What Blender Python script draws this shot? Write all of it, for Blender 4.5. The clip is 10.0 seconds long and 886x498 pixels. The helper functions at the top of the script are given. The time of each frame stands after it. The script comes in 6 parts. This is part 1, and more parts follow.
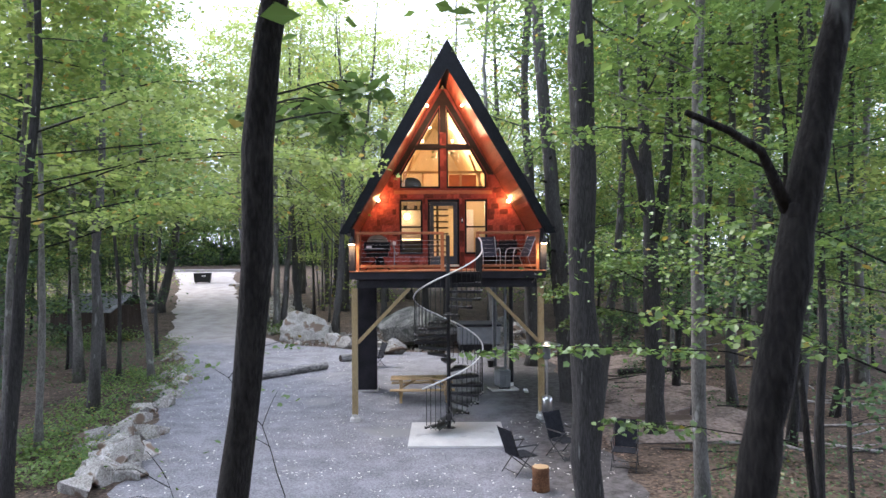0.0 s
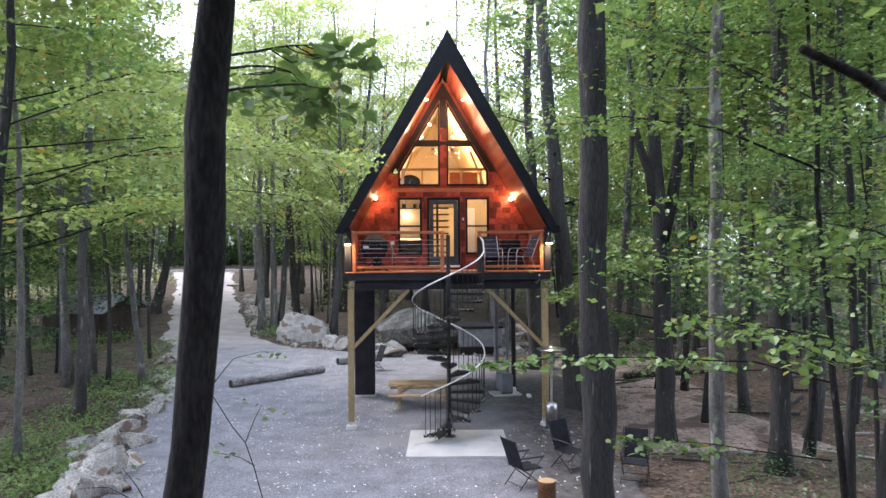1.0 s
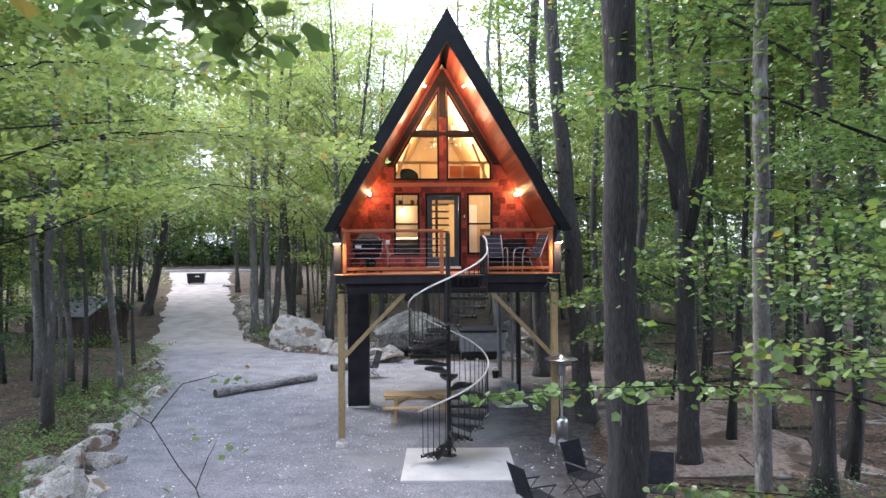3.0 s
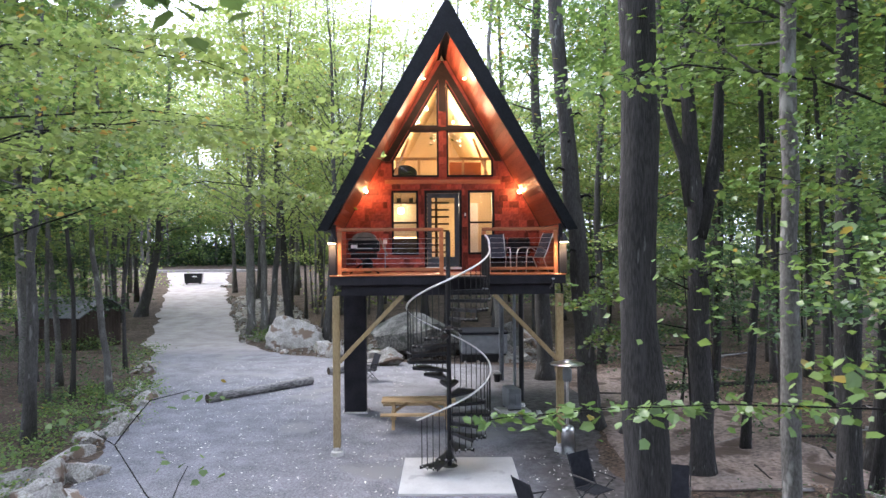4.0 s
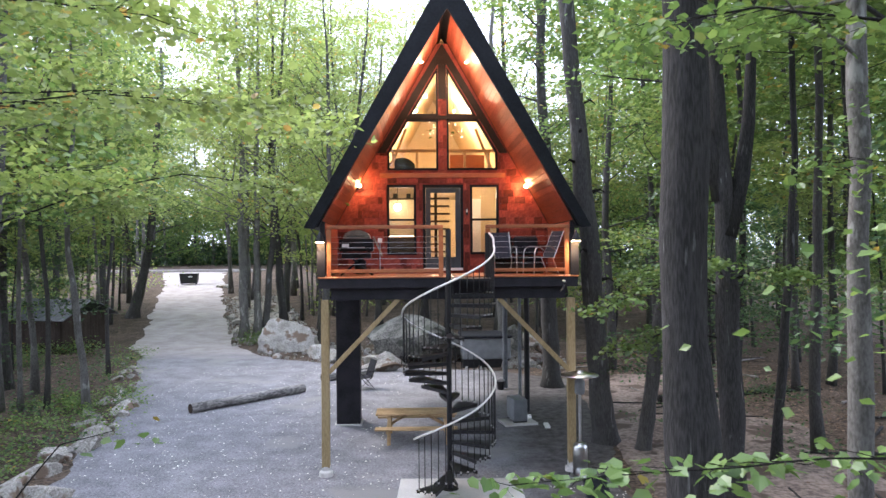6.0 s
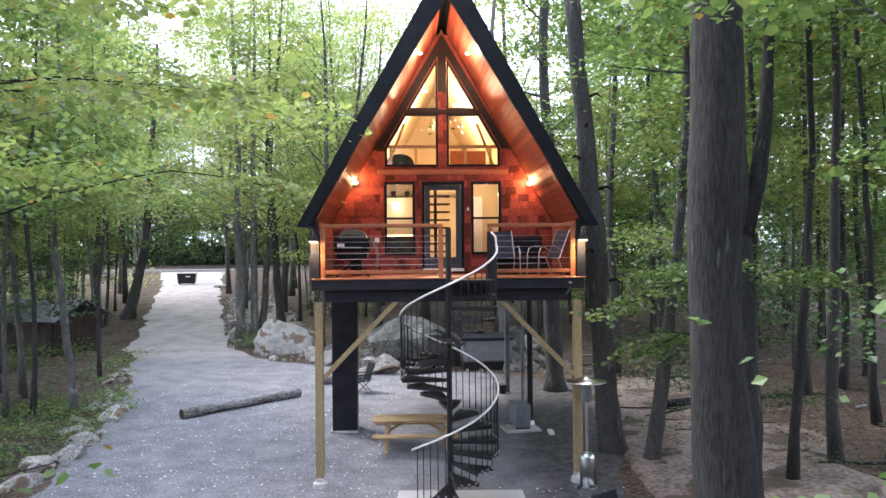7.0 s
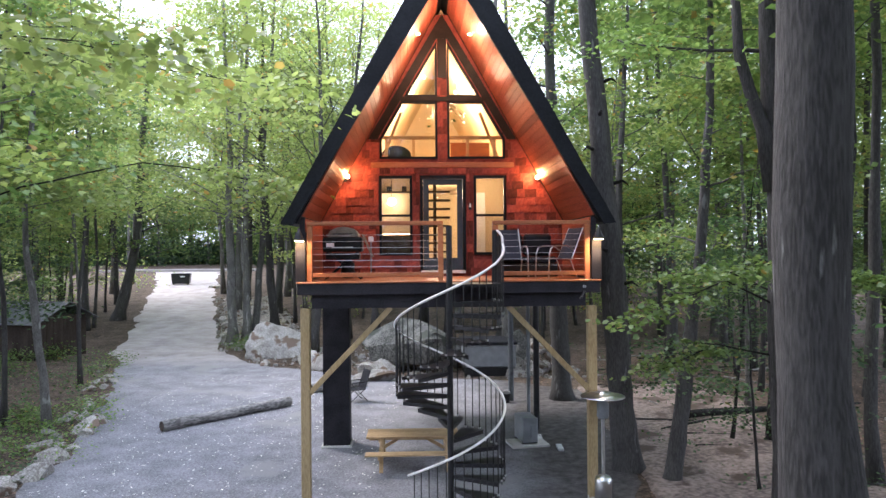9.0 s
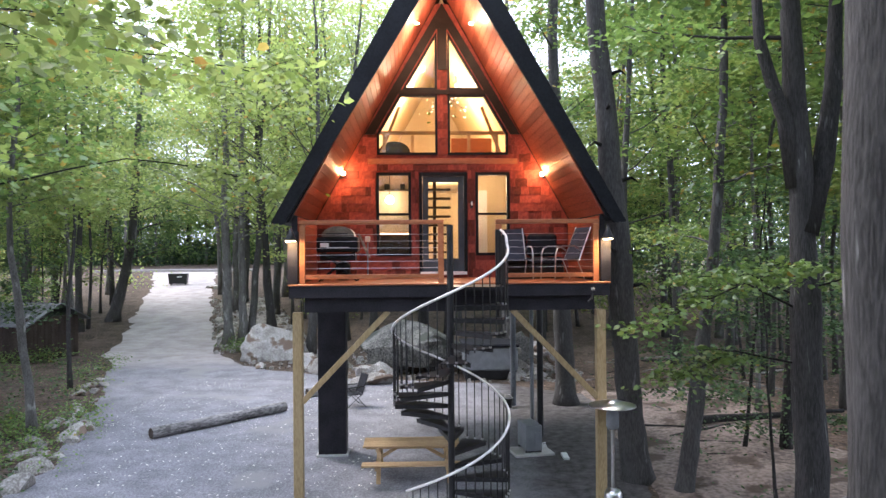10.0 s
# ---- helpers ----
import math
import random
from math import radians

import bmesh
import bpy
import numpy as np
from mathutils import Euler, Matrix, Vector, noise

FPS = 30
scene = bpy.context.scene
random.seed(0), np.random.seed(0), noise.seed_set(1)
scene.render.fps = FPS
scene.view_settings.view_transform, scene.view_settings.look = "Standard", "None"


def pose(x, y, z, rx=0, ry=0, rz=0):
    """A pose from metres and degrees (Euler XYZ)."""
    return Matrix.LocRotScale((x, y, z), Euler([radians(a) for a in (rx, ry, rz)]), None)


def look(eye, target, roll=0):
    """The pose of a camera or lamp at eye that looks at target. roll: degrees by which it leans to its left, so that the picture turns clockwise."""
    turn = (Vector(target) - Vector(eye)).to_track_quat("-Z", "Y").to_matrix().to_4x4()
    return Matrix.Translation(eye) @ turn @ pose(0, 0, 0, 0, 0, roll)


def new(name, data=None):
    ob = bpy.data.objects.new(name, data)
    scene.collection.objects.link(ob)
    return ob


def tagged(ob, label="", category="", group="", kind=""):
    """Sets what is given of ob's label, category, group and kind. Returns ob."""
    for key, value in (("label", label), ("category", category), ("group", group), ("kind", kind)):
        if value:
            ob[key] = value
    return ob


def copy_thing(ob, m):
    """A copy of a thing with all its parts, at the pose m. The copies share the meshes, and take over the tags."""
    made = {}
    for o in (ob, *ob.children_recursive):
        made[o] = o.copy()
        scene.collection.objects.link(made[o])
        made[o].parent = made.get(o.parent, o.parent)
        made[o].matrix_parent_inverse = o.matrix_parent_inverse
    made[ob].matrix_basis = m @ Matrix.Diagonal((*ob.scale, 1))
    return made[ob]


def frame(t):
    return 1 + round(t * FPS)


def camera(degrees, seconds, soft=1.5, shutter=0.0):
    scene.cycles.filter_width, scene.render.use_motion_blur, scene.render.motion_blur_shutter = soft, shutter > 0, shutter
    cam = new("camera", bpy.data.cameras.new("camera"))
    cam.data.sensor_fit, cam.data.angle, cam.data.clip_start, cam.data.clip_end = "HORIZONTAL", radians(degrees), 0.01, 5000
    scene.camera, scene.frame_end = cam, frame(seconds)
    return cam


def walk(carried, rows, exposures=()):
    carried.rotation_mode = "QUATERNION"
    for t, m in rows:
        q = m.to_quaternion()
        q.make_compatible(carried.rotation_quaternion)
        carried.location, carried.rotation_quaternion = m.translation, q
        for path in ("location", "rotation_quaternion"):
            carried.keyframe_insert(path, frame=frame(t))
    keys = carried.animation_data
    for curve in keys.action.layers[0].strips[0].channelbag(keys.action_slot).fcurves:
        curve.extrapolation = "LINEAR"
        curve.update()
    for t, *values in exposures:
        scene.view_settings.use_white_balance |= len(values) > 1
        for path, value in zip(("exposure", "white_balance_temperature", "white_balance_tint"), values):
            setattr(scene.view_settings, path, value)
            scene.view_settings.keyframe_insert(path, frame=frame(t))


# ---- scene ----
LENS = 64.2
cam = camera(LENS, 10.0, soft=1.5, shutter=0.5)
METRES, EYE, SIDE = 8.0, 4.85, 12.77
ROWS = [
    (0.0, 0.0, 0.0, 0.0, 0.0, 0.495, 0.38),
    (0.5, 0.0001, 0.0527, 0.0011, 0.016, 0.463, 0.40),
    (1.0, 0.0008, 0.1069, 0.0012, 0.032, 0.479, 0.38),
    (1.5, 0.0021, 0.1623, 0.0016, 0.064, 0.463, 0.40),
    (2.0, 0.0036, 0.2176, 0.0023, 0.096, 0.447, 0.38),
    (2.5, 0.0046, 0.2733, 0.0026, 0.128, 0.447, 0.38),
    (4.0, 0.0049, 0.4328, 0.0035, 0.144, 0.415, 0.46),
    (4.5, 0.0051, 0.4830, 0.0039, 0.160, 0.399, 0.44),
    (5.0, 0.0054, 0.5334, 0.0040, 0.176, 0.399, 0.46),
    (5.5, 0.0059, 0.5823, 0.0035, 0.192, 0.399, 0.45),
    (7.0, 0.0067, 0.7236, 0.0048, 0.223, 0.351, 0.46),
    (7.5, 0.0060, 0.7700, 0.0051, 0.207, 0.335, 0.47),
    (8.0, 0.0062, 0.8163, 0.0056, 0.207, 0.335, 0.44),
    (8.5, 0.0059, 0.8638, 0.0061, 0.207, 0.319, 0.45),
    (9.0, 0.0052, 0.9088, 0.0065, 0.176, 0.303, 0.45),
    (9.5, 0.0046, 0.9536, 0.0072, 0.160, 0.287, 0.46),
    (10.0, 0.0039, 0.9999, 0.0077, 0.144, 0.287, 0.46),
]
walk(cam, [(t, pose(SIDE * x, METRES * y, EYE + SIDE * z, 90 + pitch, roll, yaw)) for t, x, y, z, yaw, pitch, roll in ROWS],
     exposures=[(0.0, 2.06, 6300, 17), (4.0, 2.16, 6300, 17), (10.0, 2.22, 6300, 17)])

# ---- world, sun ----
world = bpy.data.worlds.new("overcast_sky")
scene.world = world
world.use_nodes = True
wn, wl = world.node_tree.nodes, world.node_tree.links
wn.clear()
sky = wn.new("ShaderNodeTexSky")
sky.sky_type, sky.sun_disc = "NISHITA", False
sky.sun_elevation, sky.sun_rotation = radians(49), radians(-60)
sky.air_density, sky.dust_density, sky.ozone_density = 1.2, 3.0, 1.0
grey = wn.new("ShaderNodeMix")
grey.data_type = "RGBA"
grey.inputs[0].default_value = 0.72
grey.inputs[7].default_value = (8.0, 9.0, 11.2, 1)
bg = wn.new("ShaderNodeBackground")
bg.inputs[1].default_value = 0.12
wo = wn.new("ShaderNodeOutputWorld")
wl.new(sky.outputs[0], grey.inputs[6])
wl.new(grey.outputs[2], bg.inputs[0])
wl.new(bg.outputs[0], wo.inputs[0])
sun_data = bpy.data.lights.new("sun", "SUN")
sun_data.energy, sun_data.angle, sun_data.color = 1.5, radians(25), (1.0, 0.97, 0.92)
sun = new("sun", sun_data)
sun.matrix_world = look((-30, 32, 40), (0, 14, 0))


# ---- materials ----
def surface(name, c1, c2, scale=4.0, rough=0.7, bump=0.3, fine=40.0, metal=0.0, vary=0.0, stretch=(1, 1, 1), c3=None, spots=0.0, spot_scale=2.0, island=False, dist=0.02, lo=0.40, hi=0.60, share=0.5):
    """A two-scale noisy surface: c1 to c2 by broad and fine noise, optional spots of c3, variation piece by piece."""
    m = bpy.data.materials.new(name)
    m.use_nodes = True
    n, l = m.node_tree.nodes, m.node_tree.links
    p = n["Principled BSDF"]
    tc, mp = n.new("ShaderNodeTexCoord"), n.new("ShaderNodeMapping")
    mp.inputs["Scale"].default_value = stretch
    l.new(tc.outputs["Object"], mp.inputs[0])
    a, b = n.new("ShaderNodeTexNoise"), n.new("ShaderNodeTexNoise")
    a.inputs["Scale"].default_value, a.inputs["Detail"].default_value = scale, 4
    b.inputs["Scale"].default_value, b.inputs["Detail"].default_value = fine, 3
    l.new(mp.outputs[0], a.inputs[0])
    l.new(mp.outputs[0], b.inputs[0])
    add = n.new("ShaderNodeMath")
    add.operation = "MULTIPLY_ADD"
    add.inputs[1].default_value = 1 - share
    l.new(a.outputs[0], add.inputs[0])
    half = n.new("ShaderNodeMath")
    half.operation = "MULTIPLY"
    half.inputs[1].default_value = share
    l.new(b.outputs[0], half.inputs[0])
    l.new(half.outputs[0], add.inputs[2])
    ramp = n.new("ShaderNodeValToRGB")
    ramp.color_ramp.elements[0].position, ramp.color_ramp.elements[1].position = lo, hi
    ramp.color_ramp.elements[0].color, ramp.color_ramp.elements[1].color = (*c1, 1), (*c2, 1)
    l.new(add.outputs[0], ramp.inputs[0])
    out = ramp.outputs[0]
    if c3 is not None:
        s = n.new("ShaderNodeTexNoise")
        s.inputs["Scale"].default_value, s.inputs["Detail"].default_value = spot_scale, 5
        l.new(mp.outputs[0], s.inputs[0])
        r2 = n.new("ShaderNodeValToRGB")
        r2.color_ramp.elements[0].position, r2.color_ramp.elements[1].position = 0.66 - 0.2 * spots, 0.72 - 0.2 * spots
        l.new(s.outputs[0], r2.inputs[0])
        mx = n.new("ShaderNodeMix")
        mx.data_type = "RGBA"
        l.new(r2.outputs[0], mx.inputs[0])
        l.new(out, mx.inputs[6])
        mx.inputs[7].default_value = (*c3, 1)
        out = mx.outputs[2]
    if vary:
        hs = n.new("ShaderNodeHueSaturation")
        src = n.new("ShaderNodeNewGeometry").outputs["Random Per Island"] if island else n.new("ShaderNodeObjectInfo").outputs["Random"]
        mr = n.new("ShaderNodeMapRange")
        mr.inputs[3].default_value, mr.inputs[4].default_value = 1 - vary, 1 + vary
        l.new(src, mr.inputs[0])
        l.new(mr.outputs[0], hs.inputs["Value"])
        l.new(out, hs.inputs["Color"])
        out = hs.outputs[0]
    l.new(out, p.inputs["Base Color"])
    p.inputs["Roughness"].default_value, p.inputs["Metallic"].default_value = rough, metal
    p.inputs["Specular IOR Level"].default_value = 0.5 if rough < 0.5 else 0.18
    if bump:
        bp = n.new("ShaderNodeBump")
        bp.inputs["Strength"].default_value, bp.inputs["Distance"].default_value = bump, dist
        l.new(add.outputs[0], bp.inputs["Height"])
        l.new(bp.outputs[0], p.inputs["Normal"])
    return m


def foliage(name, greens, autumn, share, through_light=0.45):
    """Leaves: a colour for each leaf, part of the light passing through."""
    m = bpy.data.materials.new(name)
    m.use_nodes = True
    n, l = m.node_tree.nodes, m.node_tree.links
    n.clear()
    geo = n.new("ShaderNodeNewGeometry")
    ramp = n.new("ShaderNodeValToRGB")
    e = ramp.color_ramp.elements
    e[0].position, e[0].color = 0.0, (*greens[0], 1)
    e[1].position, e[1].color = 1.0 - share, (*greens[2], 1)
    mid = e.new(0.5)
    mid.color = (*greens[1], 1)
    last = e.new(1.0 - share * 0.6)
    last.color = (*autumn, 1)
    l.new(geo.outputs["Random Per Island"], ramp.inputs[0])
    info = n.new("ShaderNodeObjectInfo")
    mr = n.new("ShaderNodeMapRange")
    mr.inputs[3].default_value, mr.inputs[4].default_value = 0.75, 1.25
    l.new(info.outputs["Random"], mr.inputs[0])
    hs = n.new("ShaderNodeHueSaturation")
    l.new(ramp.outputs[0], hs.inputs["Color"])
    l.new(mr.outputs[0], hs.inputs["Value"])
    d, t, g = n.new("ShaderNodeBsdfDiffuse"), n.new("ShaderNodeBsdfTranslucent"), n.new("ShaderNodeBsdfGlossy")
    g.inputs["Roughness"].default_value = 0.45
    g.inputs["Color"].default_value = (0.8, 0.8, 0.8, 1)
    l.new(hs.outputs[0], d.inputs[0])
    l.new(hs.outputs[0], t.inputs[0])
    m1, m2, o = n.new("ShaderNodeMixShader"), n.new("ShaderNodeMixShader"), n.new("ShaderNodeOutputMaterial")
    m1.inputs[0].default_value = through_light
    m2.inputs[0].default_value = 0.05
    l.new(d.outputs[0], m1.inputs[1])
    l.new(t.outputs[0], m1.inputs[2])
    l.new(m1.outputs[0], m2.inputs[1])
    l.new(g.outputs[0], m2.inputs[2])
    l.new(m2.outputs[0], o.inputs[0])
    return m


def glow(name, colour, strength):
    m = bpy.data.materials.new(name)
    m.use_nodes = True
    p = m.node_tree.nodes["Principled BSDF"]
    p.inputs["Base Color"].default_value = (*colour, 1)
    p.inputs["Emission Color"].default_value = (*colour, 1)
    p.inputs["Emission Strength"].default_value = strength
    return m


def glass(name):
    m = bpy.data.materials.new(name)
    m.use_nodes = True
    n, l = m.node_tree.nodes, m.node_tree.links
    n.clear()
    tr, gl, fr, mx, o = (n.new(k) for k in ("ShaderNodeBsdfTransparent", "ShaderNodeBsdfGlossy", "ShaderNodeFresnel", "ShaderNodeMixShader", "ShaderNodeOutputMaterial"))
    tr.inputs[0].default_value = (0.94, 0.95, 0.94, 1)
    gl.inputs["Roughness"].default_value = 0.02
    fr.inputs[0].default_value = 1.5
    l.new(fr.outputs[0], mx.inputs[0])
    l.new(tr.outputs[0], mx.inputs[1])
    l.new(gl.outputs[0], mx.inputs[2])
    l.new(mx.outputs[0], o.inputs[0])
    return m


BARK = surface("grey_bark", (0.020, 0.019, 0.0185), (0.046, 0.044, 0.043), 9.0, 0.9, 0.9, 60, stretch=(1, 1, 0.14), share=0.6, lo=0.40, hi=0.62, c3=(0.12, 0.12, 0.115), spots=0.05, spot_scale=11.0, vary=0.25, dist=0.03)
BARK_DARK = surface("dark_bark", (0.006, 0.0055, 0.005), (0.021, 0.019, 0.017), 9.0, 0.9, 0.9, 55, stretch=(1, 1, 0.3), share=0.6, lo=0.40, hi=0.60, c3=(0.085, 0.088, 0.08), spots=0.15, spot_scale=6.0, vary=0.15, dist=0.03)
BARK_MID = surface("grey_beech_bark", (0.045, 0.043, 0.041), (0.085, 0.082, 0.078), 4.0, 0.9, 0.8, 40, stretch=(1, 1, 0.22), share=0.6, lo=0.40, hi=0.62, c3=(0.15, 0.15, 0.145), spots=0.12, spot_scale=5.0, vary=0.2)
BARK_PALE = surface("pale_bark", (0.075, 0.072, 0.066), (0.15, 0.145, 0.135), 5.0, 0.85, 0.6, 40, stretch=(1, 1, 0.4), c3=(0.24, 0.24, 0.225), spots=0.3, spot_scale=4.5, vary=0.25)
LEAF = foliage("summer_leaves", ((0.078, 0.145, 0.034), (0.12, 0.20, 0.046), (0.18, 0.265, 0.064)), (0.30, 0.22, 0.04), 0.03, 0.5)
# Lighter than LEAF: backlight and haze in the crowns put into the colour.
LEAF_PALE = foliage("pale_backlit_leaves", ((0.18, 0.26, 0.06), (0.265, 0.345, 0.088), (0.36, 0.435, 0.125)), (0.44, 0.28, 0.06), 0.035, 0.6)
# Darker than LEAF: shade inside the wood is put into the colour.
LEAF_DARK = foliage("shaded_green_leaves", ((0.030, 0.070, 0.026), (0.048, 0.10, 0.034), (0.076, 0.14, 0.044)), (0.16, 0.17, 0.04), 0.03, 0.45)


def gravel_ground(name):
    """Blue-grey gravel that runs into pale drive gravel at the lot's far end and into darker grey-brown along the wood.
    """
    m = surface(name, (0.125, 0.122, 0.132), (0.285, 0.28, 0.298), 1.3, 0.95, 0.8, 26, share=0.65, lo=0.38, hi=0.62, c3=(0.235, 0.230, 0.230), spots=0.3, spot_scale=0.35)
    n, l = m.node_tree.nodes, m.node_tree.links
    p = n["Principled BSDF"]
    base = p.inputs["Base Color"].links[0].from_socket
    tc, sep = n.new("ShaderNodeTexCoord"), n.new("ShaderNodeSeparateXYZ")
    l.new(tc.outputs["Object"], sep.inputs[0])

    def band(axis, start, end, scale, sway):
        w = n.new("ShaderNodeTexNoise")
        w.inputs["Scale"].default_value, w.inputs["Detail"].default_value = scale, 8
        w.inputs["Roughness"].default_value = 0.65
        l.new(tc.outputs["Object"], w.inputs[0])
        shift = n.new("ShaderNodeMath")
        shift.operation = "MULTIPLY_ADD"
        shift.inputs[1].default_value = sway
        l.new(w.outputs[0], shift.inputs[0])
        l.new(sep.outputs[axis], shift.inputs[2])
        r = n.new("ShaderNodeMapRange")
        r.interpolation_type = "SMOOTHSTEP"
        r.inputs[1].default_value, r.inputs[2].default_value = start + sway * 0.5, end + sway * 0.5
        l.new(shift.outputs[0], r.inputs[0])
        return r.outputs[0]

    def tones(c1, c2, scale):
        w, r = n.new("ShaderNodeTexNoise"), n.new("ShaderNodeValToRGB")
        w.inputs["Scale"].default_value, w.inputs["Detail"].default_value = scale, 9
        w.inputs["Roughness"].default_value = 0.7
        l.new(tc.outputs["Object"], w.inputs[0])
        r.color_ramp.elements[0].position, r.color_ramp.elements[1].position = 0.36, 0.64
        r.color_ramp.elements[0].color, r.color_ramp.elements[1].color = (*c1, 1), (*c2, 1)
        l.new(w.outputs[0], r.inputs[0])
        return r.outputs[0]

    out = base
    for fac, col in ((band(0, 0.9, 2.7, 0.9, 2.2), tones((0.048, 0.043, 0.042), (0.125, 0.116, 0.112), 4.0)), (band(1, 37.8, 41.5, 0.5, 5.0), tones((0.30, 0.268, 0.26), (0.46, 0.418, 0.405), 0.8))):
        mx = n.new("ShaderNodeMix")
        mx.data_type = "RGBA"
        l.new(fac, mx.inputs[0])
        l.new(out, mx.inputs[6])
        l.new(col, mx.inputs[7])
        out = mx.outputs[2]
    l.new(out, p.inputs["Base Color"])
    return m


LEAF_NEAR = foliage("fresh_maple_leaves", ((0.072, 0.135, 0.034), (0.11, 0.19, 0.048), (0.16, 0.245, 0.064)), (0.25, 0.2, 0.04), 0.02, 0.45)
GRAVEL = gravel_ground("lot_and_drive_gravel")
ROAD = surface("pale_drive_gravel", (0.19, 0.173, 0.168), (0.31, 0.285, 0.278), 0.5, 0.95, 0.4, 9, c3=(0.25, 0.23, 0.22), spots=0.4, spot_scale=0.4)
SOIL = surface("leaf_litter_soil", (0.032, 0.024, 0.019), (0.125, 0.092, 0.070), 0.9, 0.95, 0.9, 11, share=0.65, c3=(0.135, 0.10, 0.076), spots=0.4, spot_scale=3.5, dist=0.05)
STONE = surface("grey_fieldstone", (0.20, 0.185, 0.165), (0.47, 0.45, 0.42), 1.6, 0.9, 0.8, 22, c3=(0.17, 0.125, 0.095), spots=0.6, spot_scale=1.6, vary=0.3, dist=0.04)
STONE_DARK = surface("mossy_dark_stone", (0.045, 0.046, 0.042), (0.21, 0.205, 0.19), 1.1, 0.9, 0.8, 14, c3=(0.06, 0.065, 0.055), spots=0.6, spot_scale=0.9, dist=0.05)
CONCRETE = surface("pale_concrete", (0.46, 0.44, 0.42), (0.58, 0.56, 0.53), 1.5, 0.85, 0.15, 60, c3=(0.42, 0.40, 0.38), spots=0.3)
SHINGLE = surface("red_cedar_shingle", (0.135, 0.026, 0.019), (0.27, 0.058, 0.038), 5.0, 0.6, 0.35, 50, vary=0.6, stretch=(1, 1, 0.25))
CEDAR = surface("oiled_cedar", (0.26, 0.080, 0.030), (0.40, 0.14, 0.055), 3.0, 0.45, 0.2, 45, vary=0.2, stretch=(0.25, 1, 1))
SOFFIT = surface("cedar_soffit_board", (0.23, 0.052, 0.029), (0.36, 0.102, 0.056), 3.0, 0.5, 0.2, 45, vary=0.3, stretch=(1, 0.2, 1))
PINE = surface("treated_pine", (0.25, 0.18, 0.092), (0.36, 0.27, 0.15), 3.0, 0.65, 0.25, 40, vary=0.12, stretch=(1, 1, 0.25))
TABLEWOOD = surface("new_pine_board", (0.38, 0.25, 0.13), (0.50, 0.35, 0.20), 3.0, 0.65, 0.2, 40, vary=0.12, stretch=(0.3, 1, 1))
BLACK = surface("charcoal_steel_cladding", (0.004, 0.0045, 0.006), (0.010, 0.011, 0.014), 2.0, 0.55, 0.1, 30)
NAVY = surface("charcoal_painted_timber", (0.013, 0.0122, 0.0150), (0.027, 0.025, 0.0300), 2.5, 0.6, 0.15, 40)
STEEL = surface("black_powder_coat", (0.010, 0.010, 0.011), (0.020, 0.020, 0.022), 6.0, 0.42, 0.05, 60, metal=0.3)
STAINLESS = surface("brushed_stainless", (0.50, 0.50, 0.50), (0.66, 0.66, 0.65), 8.0, 0.28, 0.05, 80, metal=1.0)
LIDMETAL = surface("smoky_lid_metal", (0.16, 0.14, 0.12), (0.26, 0.235, 0.20), 5.0, 0.38, 0.05, 60, metal=1.0)
HANDRAIL = surface("pale_vinyl_handrail", (0.55, 0.54, 0.52), (0.66, 0.65, 0.63), 6.0, 0.4, 0.05, 60)
DOORBLUE = surface("slate_blue_door_paint", (0.035, 0.048, 0.060), (0.055, 0.070, 0.085), 3.0, 0.5, 0.08, 50)
PLASTER = surface("cream_interior_board", (0.58, 0.46, 0.29), (0.70, 0.58, 0.40), 3.0, 0.6, 0.1, 40, stretch=(1, 1, 0.3))
DARKTRIM = surface("near_black_stained_trim", (0.010, 0.0065, 0.005), (0.022, 0.014, 0.011), 4.0, 0.55, 0.1, 40)
DARKWOOD = surface("dark_walnut", (0.035, 0.020, 0.012), (0.075, 0.045, 0.028), 4.0, 0.5, 0.1, 40)
SLING = surface("slate_blue_sling_fabric", (0.026, 0.029, 0.04), (0.046, 0.05, 0.066), 8.0, 0.8, 0.2, 120)
FABRIC = surface("charcoal_woven_fabric", (0.010, 0.0105, 0.014), (0.022, 0.023, 0.028), 8.0, 0.9, 0.2, 120)
GREYPLASTIC = surface("grey_plastic", (0.16, 0.17, 0.18), (0.22, 0.23, 0.24), 4.0, 0.5, 0.1, 60)
WHITEPLASTIC = surface("white_plastic", (0.70, 0.70, 0.69), (0.78, 0.78, 0.77), 4.0, 0.45, 0.03, 60)
LOGWOOD = surface("weathered_log", (0.10, 0.095, 0.09), (0.34, 0.325, 0.31), 2.0, 0.9, 0.8, 24, stretch=(0.3, 0.3, 1.0), c3=(0.06, 0.05, 0.045), spots=0.5, spot_scale=3)
STUMPWOOD = surface("red_brown_stump", (0.075, 0.034, 0.017), (0.15, 0.072, 0.036), 4.0, 0.85, 0.5, 30)
SHEDWOOD = surface("dark_brown_shed_board", (0.030, 0.022, 0.018), (0.060, 0.045, 0.036), 3.0, 0.85, 0.4, 40, stretch=(1, 1, 0.3), vary=0.2)
SHEDROOF = surface("weathered_sheet_metal", (0.085, 0.09, 0.10), (0.15, 0.16, 0.17), 1.2, 0.5, 0.15, 30, metal=0.4)
FALLEN = surface("dry_pale_leaf", (0.55, 0.52, 0.46), (0.78, 0.75, 0.69), 3.0, 0.8, 0.0, 30, vary=0.35, island=True)
PANE = glass("window_glass")
LAMP_WARM = glow("warm_lamp_lens", (1.0, 0.66, 0.30), 60.0)
LAMP_WARM_LOW = glow("dim_strip_lens", (1.0, 0.55, 0.25), 4.0)
